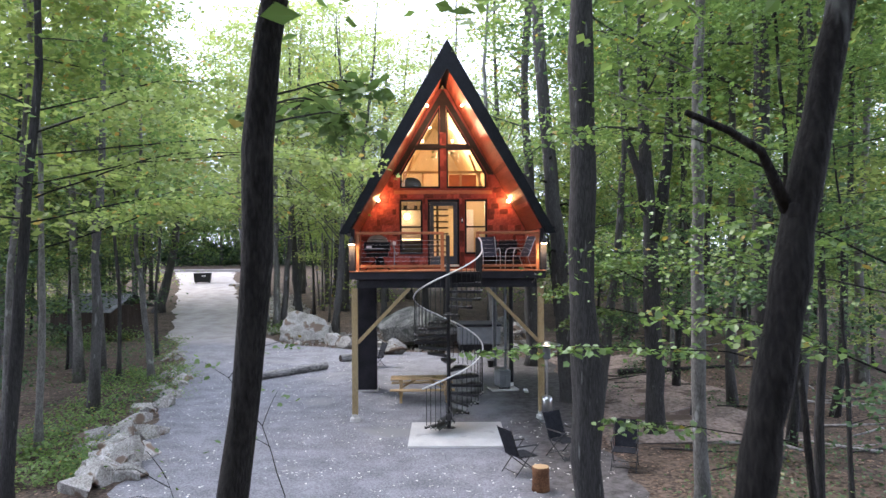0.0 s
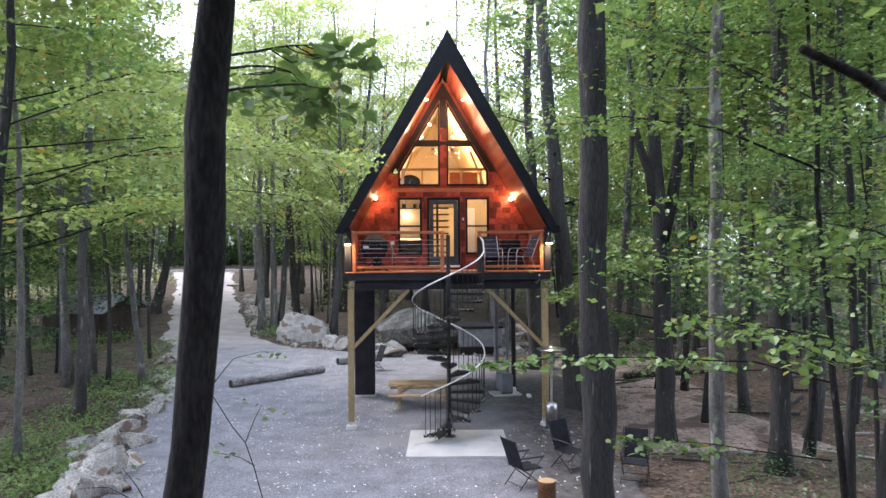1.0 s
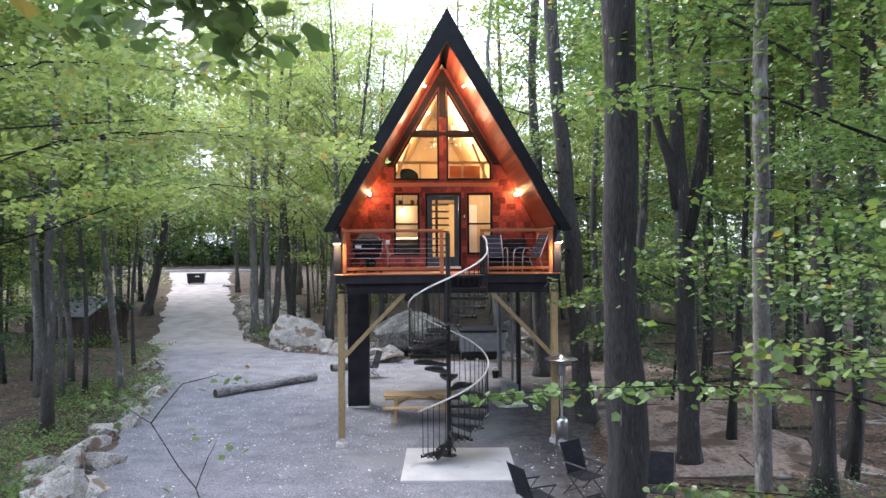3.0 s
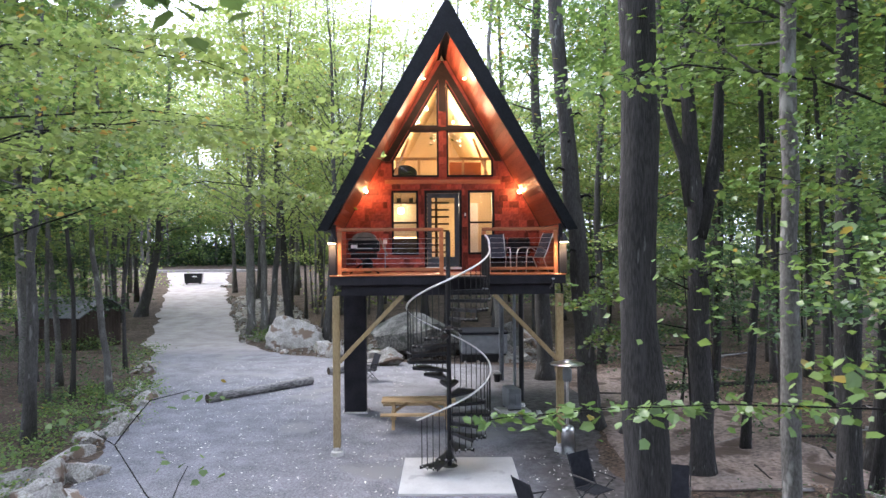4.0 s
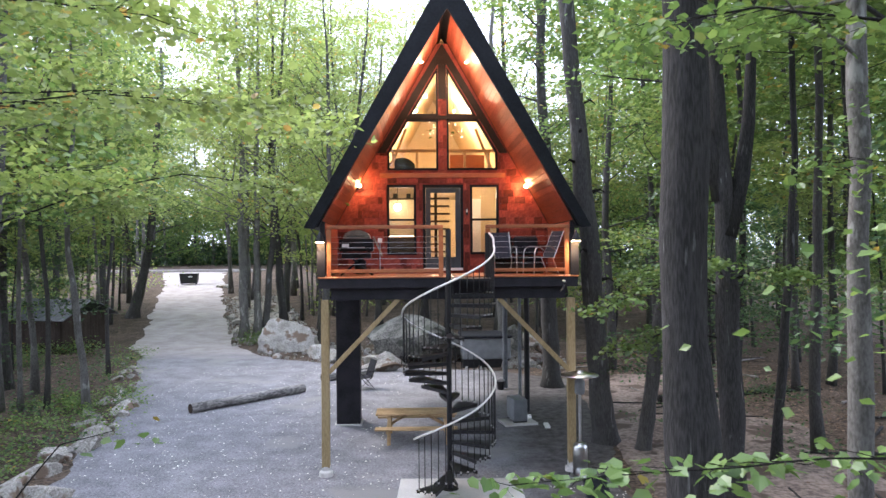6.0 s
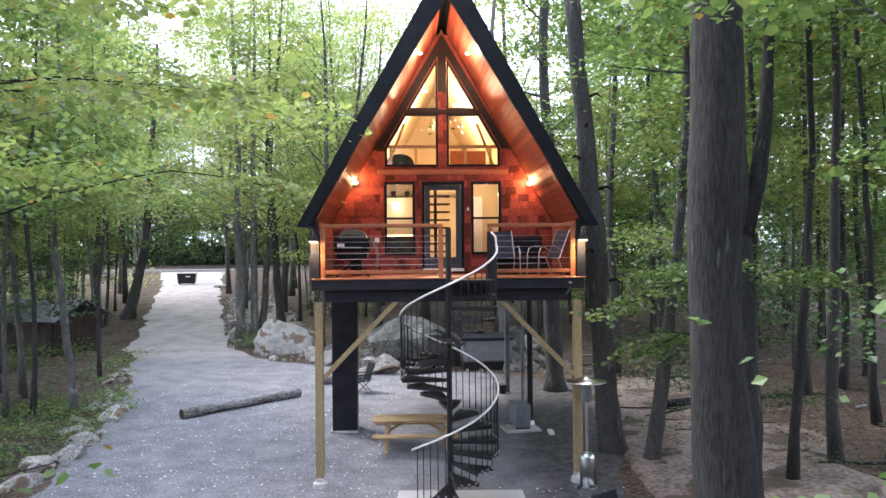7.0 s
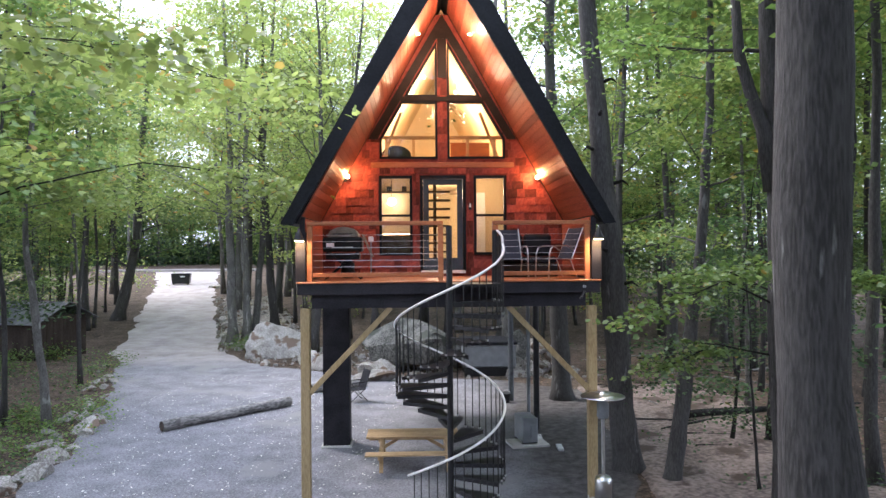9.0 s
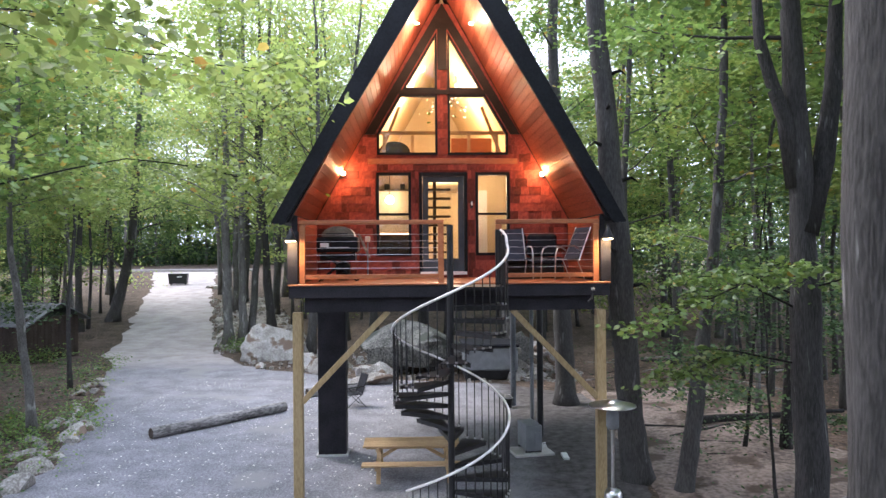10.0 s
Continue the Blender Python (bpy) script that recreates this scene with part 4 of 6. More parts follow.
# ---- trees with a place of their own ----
# Dense crowns of the first three, out of view, added to shade the path.
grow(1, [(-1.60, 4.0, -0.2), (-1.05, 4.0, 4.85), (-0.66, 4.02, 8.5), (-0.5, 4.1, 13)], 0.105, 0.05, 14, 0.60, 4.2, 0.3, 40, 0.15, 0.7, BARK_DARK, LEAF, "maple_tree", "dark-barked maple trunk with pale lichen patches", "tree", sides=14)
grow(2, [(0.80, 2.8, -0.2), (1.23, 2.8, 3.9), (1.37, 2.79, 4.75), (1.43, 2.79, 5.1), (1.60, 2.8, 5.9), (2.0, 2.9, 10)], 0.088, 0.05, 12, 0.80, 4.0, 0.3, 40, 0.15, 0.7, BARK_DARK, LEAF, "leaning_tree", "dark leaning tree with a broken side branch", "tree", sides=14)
grow(3, [(2.36, 11.5, -0.2), (2.25, 11.5, 5.0), (2.13, 11.5, 11), (2.1, 11.5, 18)], 0.27, 0.12, 16, 0.56, 4.5, 0.3, 56, 0.12, 0.7, BARK, LEAF, "straight_tree", "straight grey-brown trunk rising from the lot's edge", "tree", sides=16)
grow(4, [(4.2, 23.3, -0.2), (3.95, 23.2, 2.2), (3.75, 23.1, 5.5), (3.2, 23.1, 11.5), (3.0, 23.1, 19)], 0.33, 0.14, 12, 0.80, 3.2, 0.3, 30, 0.15, 0.5, BARK_MID, LEAF_PALE, "tall_maple", "tall grey trunk with knots beside the cabin", "tree", sides=16)
fork = grow(5, [(5.62, 18.8, -0.2), (5.55, 18.8, 3.5), (5.45, 18.8, 6.8), (5.35, 18.8, 10), (5.3, 18.7, 15)], 0.27, 0.08, 10, 0.6, 3.2, 0.4, 30, 0.13, 0.6, BARK, LEAF, "forked_tree", "dark forked tree with three rising stems", "tree", sides=14)
part("fork_stem", tube(nb(), [(5.42, 18.8, 5.9), (5.25, 18.75, 6.9), (5.02, 18.7, 7.5), (4.85, 18.7, 8.1), (4.7, 18.7, 10.5)], [0.15, 0.12, 0.10, 0.09, 0.05], 10), BARK, fork, "", True)
part("fork_stem", tube(nb(), [(5.55, 18.8, 5.2), (5.85, 18.8, 6.3), (6.0, 18.8, 7.4), (6.2, 18.9, 10.5)], [0.2, 0.16, 0.13, 0.06], 10), BARK, fork, "", True)
grow(6, [(4.85, 22.4, -0.2), (5.15, 22.4, 1.9), (5.45, 22.4, 4.2), (5.8, 22.5, 8), (5.9, 22.6, 13)], 0.20, 0.05, 10, 0.5, 2.6, 0.3, 26, 0.13, 0.5, BARK_MID, LEAF, "curved_tree", "slim grey tree curving upward from bare soil", "tree", sides=12)
for k, (x, y, r, lean) in enumerate(((-11.5, 45.6, 0.30, -0.4), (-10.9, 45.9, 0.24, 0.1), (-10.4, 46.2, 0.20, 0.9))):
    grow(20 + k, [(x, y, -0.2), (x + lean * 0.5, y, 8), (x + lean * 1.4, y, 20)], r, 0.06, 18, 0.36, 4.6, 0.5, 34, 0.19, 0.75, (BARK_PALE, BARK_PALE, BARK_MID)[k], LEAF_PALE, "drive_tree", "grey tree of a clump beside the drive", "tree", group="clump of trees by the drive", sides=12)
grow(31, [(-22.6, 56, 0.2), (-21.2, 56, 6), (-20.4, 56, 20)], 0.42, 0.12, 14, 0.3, 3.6, 0.4, 26, 0.18, 0.6, BARK_MID, LEAF, "leaning_drive_tree", "thick dark tree leaning over the drive's edge", "tree", sides=12)
grow(32, [(-11.3, 27.4, -0.2), (-11.9, 27.4, 5), (-11.7, 27.5, 13)], 0.13, 0.04, 9, 0.5, 2.2, 0.3, 24, 0.14, 0.45, BARK_PALE, LEAF_PALE, "edge_tree", "slim pale tree at the lot's stony edge", "tree", sides=10)

grow(33, [(4.66, 12.8, -0.2), (4.6, 12.8, 5), (4.75, 12.9, 10), (4.8, 13, 15)], 0.14, 0.06, 12, 0.45, 2.8, 0.2, 48, 0.10, 0.5, BARK_PALE, LEAF, "beech_tree", "pale smooth-barked beech at the wood's edge", "tree", sides=12)
grow(34, [(7.2, 16.1, -0.2), (7.3, 16.1, 6), (7.2, 16.2, 12), (7.0, 16, 19)], 0.25, 0.1, 13, 0.45, 3.6, 0.3, 34, 0.14, 0.65, BARK, LEAF_DARK, "dark_maple", "dark straight maple trunk in the wood", "tree", sides=12)
for k, (x, y) in enumerate(((-13.3, 27.2), (-12.7, 27.6), (-10.3, 16.3), (-9.7, 16.9), (-8.6, 13.4))):
    plant("pole", x, y, (1.0, 0.9, 0.95, 1.05, 0.9)[k], k % 3)
for x, y, sc, k in ((7.5, 13.0, 0.9, 1), (6.4, 21.6, 0.6, 1), (7.2, 25.0, 0.8, 1), (-13.5, 17.5, 0.9, 1), (-15.5, 22.5, 1.0, 1), (-16.0, 30.0, 1.0, 1)):
    plant("under", x, y, sc, k)
grow(60, [(5.2, 6.9, -0.2), (5.05, 6.9, 6), (5.0, 7.0, 13)], 0.07, 0.02, 12, 0.36, 2.4, 0.3, 70, 0.065, 0.45, BARK, LEAF, "slim_tree", POLE, group="slim woodland trees", sides=8)
grow(61, [(6.1, 11.4, -0.2), (6.0, 11.4, 7), (6.1, 11.5, 15)], 0.085, 0.02, 13, 0.36, 2.6, 0.3, 64, 0.08, 0.5, BARK, LEAF, "slim_tree", POLE, group="slim woodland trees", sides=8)
for x, y, sc in ((-20.6, 73.0, 1.1), (-22.6, 86.0, 1.1), (-33.6, 83.0, 1.1), (-31.0, 73.0, 1.0), (-38.0, 92.0, 1.1), (-25.5, 113.0, 1.1)):
    plant("tall", x, y, sc, (1, 3)[int(y) % 2])
plant("tall", 2.6, 37.0, 1.0, 1)
plant("tall", 6.8, 34.0, 1.0, 0)
for x, y, sc in ((-5.0, 62.0, 0.95), (-15.5, 60.0, 1.15), (0.8, 49.0, 1.0), (-8.0, 70.0, 1.2), (-14.0, 70.0, 1.3)):
    plant("tall", x, y, sc, (1, 3)[int(y) % 2])


def bough(rng, parent, line, r0, leaf_from, twigs, twig_len, per, leaf, bark, leaves, spread=0.28, flat=0.2, name="bough"):
    """A limb along line with side twigs and leaves on its outer part."""
    line = [np.array(p, float) for p in line]
    pts = []
    for a, b in zip(line, line[1:]):
        seg = stem_points(rng, a, b, 0.04, 4)
        pts += seg if not pts else seg[1:]
    n = len(pts)
    bm = tube(nb(), pts, [r0 * (1 - 0.85 * i / (n - 1)) for i in range(n)], 6)
    ends = []
    for k in range(twigs):
        f = leaf_from + (1 - leaf_from) * (k + 0.5) / twigs
        b = along(pts, min(f, 1.0))
        d = line[-1] - line[0]
        a = math.atan2(d[1], d[0]) + rng.choice([-1, 1]) * rng.uniform(0.3, 1.1)
        L = twig_len * rng.uniform(0.5, 1.1)
        e = b + np.array([math.cos(a) * L, math.sin(a) * L, rng.uniform(-0.25, 0.15) * L])
        tube(bm, [b, (b + e) / 2 + rng.normal(0, 0.02, 3), e], [max(0.004, r0 * 0.25), 0.004, 0.002], 4, False)
        ends += [e, (b + e) / 2]
    ends.append(pts[-1])
    ob = part(name, bm, bark, parent, "", True)
    v, q = sprays(rng, ends, spread, per, leaf, flat, True)
    arrays("leaves", v, q, leaves, ob)
    return tagged(ob, kind="stuff")


# ---- overhanging boughs and saplings near the path ----
g = np.random.default_rng(77)
over = grow(40, [(-8.2, 13.2, -0.2), (-7.9, 13.3, 5), (-7.6, 13.5, 12)], 0.14, 0.05, 9, 0.5, 3.0, 0.2, 34, 0.13, 0.6, BARK, LEAF, "overhanging_maple", "maple reaching long leafy boughs over the lot", "tree", sides=10)
for line in (((-7.9, 13.3, 5.9), (-5.6, 13.0, 6.6), (-3.8, 12.8, 6.7), (-2.0, 12.6, 6.5)), ((-7.9, 13.3, 6.2), (-5.5, 14.6, 7.0), (-3.6, 15.2, 7.1), (-1.9, 15.6, 6.9)),
             ((-7.8, 13.4, 6.8), (-5.4, 16.5, 7.6), (-4.0, 18.6, 7.7), (-2.8, 20.0, 7.4)), ((-7.8, 13.4, 7.2), (-5.5, 12.4, 7.6), (-3.9, 11.9, 7.4), (-2.6, 11.5, 7.1)),
             ((-7.9, 13.3, 5.5), (-6.2, 14.2, 6.0), (-5.0, 15.0, 6.1)), ((-7.9, 13.4, 7.6), (-6.0, 15.0, 8.6), (-4.6, 16.0, 8.8))):
    bough(g, over, line, 0.018, 0.2, 28, 0.85, 15, 0.10, BARK_DARK, LEAF_PALE, 0.30, 0.10)
edge = grow(41, [(-13.2, 21.6, -0.2), (-13.2, 21.6, 5), (-13.0, 21.7, 12)], 0.11, 0.04, 9, 0.5, 2.4, 0.2, 30, 0.14, 0.5, BARK, LEAF, "bowed_branch_tree", "tree with one long bare bowed branch", "tree", sides=10)
bough(g, edge, ((-13.2, 21.6, 4.9), (-11.0, 21.6, 5.5), (-8.6, 21.7, 6.35), (-6.2, 21.9, 6.85), (-4.6, 22.0, 6.65), (-3.2, 22.0, 6.2)), 0.028, 0.70, 18, 0.7, 14, 0.12, BARK_DARK, LEAF_PALE, 0.28)
right = grow(42, [(5.2, 9.9, -0.2), (4.95, 9.9, 4), (4.7, 10.0, 9)], 0.06, 0.02, 8, 0.55, 1.5, 0.15, 60, 0.075, 0.4, BARK_DARK, LEAF_NEAR, "side_maple", "young maple with bright sprays over the path", "tree", sides=8)
bough(g, right, ((4.9, 9.9, 5.9), (3.6, 10.1, 6.5), (2.4, 10.25, 6.7), (1.6, 10.3, 6.6)), 0.02, 0.35, 12, 0.5, 9, 0.085, BARK_DARK, LEAF, 0.2, 0.15)
bough(g, right, ((4.95, 9.9, 3.2), (3.9, 9.7, 3.5), (2.8, 9.6, 3.56), (1.5, 9.0, 3.68), (0.45, 8.95, 3.62)), 0.014, 0.3, 17, 0.32, 6, 0.10, BARK_DARK, LEAF_NEAR, 0.12, 0.2)
bough(g, right, ((4.95, 9.9, 2.2), (3.4, 9.6, 2.5), (2.3, 9.4, 2.65)), 0.012, 0.4, 8, 0.3, 6, 0.095, BARK_DARK, LEAF_NEAR, 0.12, 0.2)
for x0, y0, z0, x1, y1, z1 in ((4.5, 6.9, 3.6, 2.6, 7.6, 4.25), (4.6, 6.9, 4.6, 3.0, 7.2, 5.2), (5.9, 11.4, 5.2, 3.6, 11.2, 5.7), (5.9, 11.4, 7.0, 3.2, 11.2, 7.9)):
    bough(g, right, ((x0, y0, z0), ((x0 + x1) / 2, (y0 + y1) / 2, (z0 + z1) / 2 + 0.15), (x1, y1, z1)), 0.014, 0.25, 14, 0.5, 8, 0.085, BARK_DARK, LEAF, 0.24, 0.12)
near = bpy.data.objects["maple_tree"]
bough(g, near, ((-1.0, 4.0, 5.75), (-0.8, 4.5, 5.95), (-0.68, 4.8, 6.05), (-0.60, 5.0, 6.03)), 0.008, 0.2, 9, 0.24, 4, 0.10, BARK_DARK, LEAF_NEAR, 0.10, 0.4)
bough(g, near, ((-1.0, 4.0, 5.7), (-0.95, 4.9, 5.95), (-1.1, 5.6, 6.05), (-1.65, 6.1, 6.05)), 0.008, 0.3, 13, 0.28, 4, 0.115, BARK_DARK, LEAF_NEAR, 0.13, 0.35)
bough(g, near, ((-0.98, 4.0, 5.6), (-0.78, 4.9, 5.85), (-0.75, 5.5, 5.93), (-0.72, 5.8, 5.88)), 0.008, 0.35, 10, 0.3, 4, 0.105, BARK_DARK, LEAF_NEAR, 0.12, 0.35)
lean = bpy.data.objects["leaning_tree"]
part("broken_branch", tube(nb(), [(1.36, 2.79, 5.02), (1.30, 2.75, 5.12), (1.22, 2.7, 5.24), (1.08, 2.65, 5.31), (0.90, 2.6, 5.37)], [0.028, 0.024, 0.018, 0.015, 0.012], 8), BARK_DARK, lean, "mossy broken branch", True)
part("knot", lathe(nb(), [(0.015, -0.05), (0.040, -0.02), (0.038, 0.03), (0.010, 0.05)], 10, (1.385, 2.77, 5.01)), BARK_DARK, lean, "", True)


def sapling(name, lines, r, leaf_n, label):
    s = thing(name, Matrix(), label, "sapling")
    bm = nb()
    for i, line in enumerate(lines):
        tube(bm, [p for a, b in zip(line, line[1:]) for p in stem_points(g, a, b, 0.05, 3)[:-1]] + [np.array(line[-1], float)], np.linspace(r if i == 0 else r * 0.6, 0.003, 3 * (len(line) - 1) + 1).tolist(), 6)
    part("stem", bm, BARK_DARK, s, "", True)
    if leaf_n:
        ends = [np.array(l[-1], float) for l in lines]
        v, q = sprays(g, ends, 0.16, leaf_n, 0.085, 0.5, True)
        arrays("leaves", v, q, LEAF, s)
    return s


sapling("bare_sapling", [((-2.15, 10.2, 0.0), (-2.3, 10.2, 1.4), (-2.62, 10.2, 2.4), (-3.1, 10.2, 3.1), (-3.5, 10.2, 3.35)), ((-2.5, 10.2, 2.1), (-2.7, 10.1, 2.25), (-2.95, 10.1, 2.3)), ((-2.62, 10.2, 2.4), (-2.4, 10.2, 2.9)), ((-3.1, 10.2, 3.1), (-2.8, 10.3, 3.5), (-2.4, 10.3, 3.6))], 0.011, 10, "thin bare sapling with a few wilting leaves")
sapling("bare_bush", [((-4.2, 11.2, 0.0), (-4.25, 11.2, 0.9), (-4.4, 11.2, 1.35)), ((-4.35, 11.2, 1.2), (-4.9, 11.2, 1.5), (-5.4, 11.3, 1.45)), ((-4.25, 11.2, 0.95), (-4.8, 11.1, 1.1), (-5.2, 11.2, 1.0)), ((-4.4, 11.2, 1.35), (-4.75, 11.3, 1.75))], 0.015, 3, "dead branching bush beside the stones")

forked = bpy.data.objects["forked_tree"]
for line in (((5.5, 18.8, 4.0), (4.6, 18.7, 4.45), (3.7, 18.6, 4.1), (2.95, 18.5, 3.78)), ((5.5, 18.8, 4.2), (4.8, 19.2, 4.6), (4.0, 19.4, 4.5)), ((5.5, 18.8, 4.3), (6.1, 18.3, 4.6), (6.6, 18.0, 4.4)),
             ((5.5, 18.8, 3.2), (4.5, 18.9, 3.4), (3.5, 18.8, 2.95)), ((5.5, 18.8, 4.4), (4.9, 18.0, 4.8), (4.4, 17.5, 4.6))):
    bough(g, forked, line, 0.02, 0.3, 15, 0.5, 13, 0.095, BARK_DARK, LEAF, 0.2, 0.2)
knotty = bpy.data.objects["tall_maple"]
for k in range(7):
    z = 4.2 + k * 0.75
    x = 3.85 - 0.09 * (z - 4)
    a = k * 2.2
    part("branch_stub", tube(nb(), [(x + 0.2 * math.cos(a), 23.1 - 0.2 * abs(math.sin(a)), z), (x + 0.42 * math.cos(a), 23.1 - 0.42 * abs(math.sin(a)), z + 0.05), (x + 0.55 * math.cos(a), 23.1 - 0.5 * abs(math.sin(a)), z - 0.05)], [0.05, 0.03, 0.012], 7), BARK_DARK, knotty, "", True)
grow(50, [(3.95, 30.9, -0.2), (3.85, 31.0, 3), (3.8, 31.1, 9), (3.9, 31.2, 19)], 0.36, 0.12, 12, 0.6, 3.2, 0.3, 28, 0.17, 0.6, BARK_MID, LEAF, "back_tree", "thick grey trunk standing close behind the cabin", "tree", sides=14)

# ---- far woods ----
fr = np.random.default_rng(9)
cent, n_c = [], 0
while n_c < 330:
    y = fr.uniform(66, 128)
    x = fr.uniform(-0.66 * y - 8, 0.66 * y + 8)
    if n_c % 3 == 0:
        y = fr.uniform(112, 128)
        x = fr.uniform(-64, -8)
    high = fr.uniform(1.5, 26) if n_c % 3 else fr.uniform(8, 36)
    if drive_gap(x, y) < 4 and y < 111 and high < 9 or (96 < y < 111 and -70 < x < -14 and high < 10):
        continue
    if -0.27 * y < x < 0.03 * y and high > 12 and fr.random() < 0.6:
        continue
    z = rise(y) + high
    cent.append((x, y, z))
    n_c += 1
c = np.repeat(np.array(cent), 380, axis=0)
n = len(c)
off = fr.normal(0, 1, (n, 3)) * np.array([2.0, 2.0, 1.15])
ang = fr.uniform(0, 6.283, n)
v, q = leaf_quads(c + off, np.stack([np.cos(ang), np.sin(ang), fr.normal(-0.2, 0.7, n)], 1), fr.normal(0, 1, (n, 3)), fr.uniform(0.2, 0.45, n))
# The pale leaf colour carries the bright, backlit look of the distance.
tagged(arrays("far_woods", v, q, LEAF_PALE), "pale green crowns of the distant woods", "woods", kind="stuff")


def thicket(name, count, per, xr, yr, zr, size, mat, label, s=(1.6, 1.6, 0.9)):
    cc = []
    while len(cc) < count:
        x, y = fr.uniform(*xr), fr.uniform(*yr)
        if free(x, y, 2.0):
            cc.append((x, y, rise(y) + fr.uniform(*zr)))
    cc = np.repeat(np.array(cc), per, axis=0)
    m = len(cc)
    a = fr.uniform(0, 6.283, m)
    vv, qq = leaf_quads(cc + fr.normal(0, 1, (m, 3)) * np.array(s), np.stack([np.cos(a), np.sin(a), fr.normal(-0.2, 0.5, m)], 1), fr.normal(0, 1, (m, 3)), fr.uniform(0.6, 1.3, m) * size)
    return tagged(arrays(name, vv, qq, mat), label, "woods", kind="stuff")


thicket("far_thicket", 260, 330, (-84, 10), (113, 128), (0.2, 11.0), 0.42, LEAF, "deep green thicket beyond the road")
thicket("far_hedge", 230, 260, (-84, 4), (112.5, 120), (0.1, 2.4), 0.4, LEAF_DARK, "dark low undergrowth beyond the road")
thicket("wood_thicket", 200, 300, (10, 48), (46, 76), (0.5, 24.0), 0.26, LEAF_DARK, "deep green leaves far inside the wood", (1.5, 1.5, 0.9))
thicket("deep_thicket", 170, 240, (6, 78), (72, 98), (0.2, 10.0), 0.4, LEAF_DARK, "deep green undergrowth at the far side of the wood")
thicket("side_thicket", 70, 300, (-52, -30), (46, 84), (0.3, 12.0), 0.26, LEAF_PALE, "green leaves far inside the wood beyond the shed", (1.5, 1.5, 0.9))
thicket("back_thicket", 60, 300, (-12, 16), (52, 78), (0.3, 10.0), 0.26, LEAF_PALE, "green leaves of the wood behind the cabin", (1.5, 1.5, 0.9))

# Never in view: added so glass and metal mirror leaves instead of sky.
thicket("rear_thicket", 420, 240, (-45, 45), (-34, -13), (0.3, 19.0), 0.7, LEAF_DARK, "unseen deep green woods behind, added to darken reflections", (2.2, 2.2, 1.4))

# ---- stones ----
def rock(name, x, y, z, sx, sy, sz, seed, label, category="rock", group="", sub=3, material=STONE, rough=0.28, turn=0.0, facet=0.94):
    bm = nb()
    bmesh.ops.create_icosphere(bm, subdivisions=sub, radius=1.0)
    for vt in bm.verts:
        p = vt.co.copy()
        k = 1 + rough * noise.noise(p * 1.2 + Vector((seed * 3.1, 0, 0))) + 0.12 * noise.noise(p * 3.5 + Vector((0, seed * 2.3, 0))) + 0.04 * noise.noise(p * 9.0)
        cell = noise.cell_vector(p * 1.1 + Vector((seed * 1.7, seed, 0)))
        k -= 0.16 * abs(cell.x - 0.5)
        vt.co = p * k
        for cut in range(5):
            d = Vector((math.sin(seed * 1.3 + cut * 2.4), math.cos(seed * 2.1 + cut * 1.7), 0.35 + 0.6 * math.sin(seed + cut * 2.9))).normalized()
            over_by = vt.co.dot(d) - (0.50 + 0.14 * math.sin(seed * 0.7 + cut))
            if over_by > 0:
                vt.co -= d * over_by * facet
        vt.co.z = max(vt.co.z, -0.55)
    bmesh.ops.scale(bm, vec=(sx, sy, sz), verts=bm.verts)
    ob = part(name, bm, material)
    ob.matrix_basis = Matrix.Translation((x, y, z + 0.5 * sz)) @ Matrix.Rotation(turn, 4, "Z")
    return tagged(ob, label, category, group)


rock("boulder", -8.1, 41.5, -0.1, 1.75, 1.4, 1.22, 3, "large grey boulder at the edge of the gravel", "boulder", sub=4, facet=0.5)
rock("boulder", -1.2, 37.4, 0.45, 2.9, 1.8, 1.35, 8, "huge mossy grey boulder with an undercut base", "boulder", sub=4, material=STONE_DARK)
rock("boulder", 2.6, 38.5, 0.1, 1.4, 1.2, 1.0, 12, "grey boulder behind the cabin", "boulder", sub=4, material=STONE_DARK)
rock("slab_rock", -2.6, 34.6, 0.0, 1.0, 0.5, 0.35, 15, "low pale rock slab under the boulder")
rr = random.Random(21)
LEFT_EDGE = [(-6.9, 15.3), (-7.2, 16.0), (-7.5, 16.8), (-7.8, 17.6), (-8.1, 18.6), (-8.6, 20.4), (-9.0, 22.4), (-9.5, 24.8), (-10.2, 27.4), (-10.6, 28.4)]
for i, (x, y) in enumerate(LEFT_EDGE):
    for k in range(5 if i < 5 else 3):
        s = rr.uniform(0.30, 0.68) if i < 5 else rr.uniform(0.18, 0.44)
        rock("edge_stone", x + rr.uniform(-0.9, 0.15), y + rr.uniform(-0.6, 0.6), 0.0, s * 1.5, s * 0.9, s * 0.62, i * 7 + k, "pale grey fieldstone along the gravel's edge", "stone", "stones along the gravel", 3, rough=0.4, turn=rr.uniform(0, 6))
for k in range(46):
    f = rr.random()
    x, y = (-9.6 - 3.2 * f, 41.0 + 6.5 * f) if k < 22 else (rr.uniform(-8, 6), rr.uniform(35.5, 40.5))
    s = rr.uniform(0.12, 0.26) if k < 22 else rr.uniform(0.25, 0.8)
    rock("rubble_stone", x + rr.uniform(-0.5, 3.0) * (k < 22), y + rr.uniform(-0.8, 1.5), rise(y) - 0.03, s * 1.2, s, s * 0.7, 100 + k, "pale rubble stone behind the gravel lot", "stone", "rubble stones", 2, rough=0.4, turn=rr.uniform(0, 6))
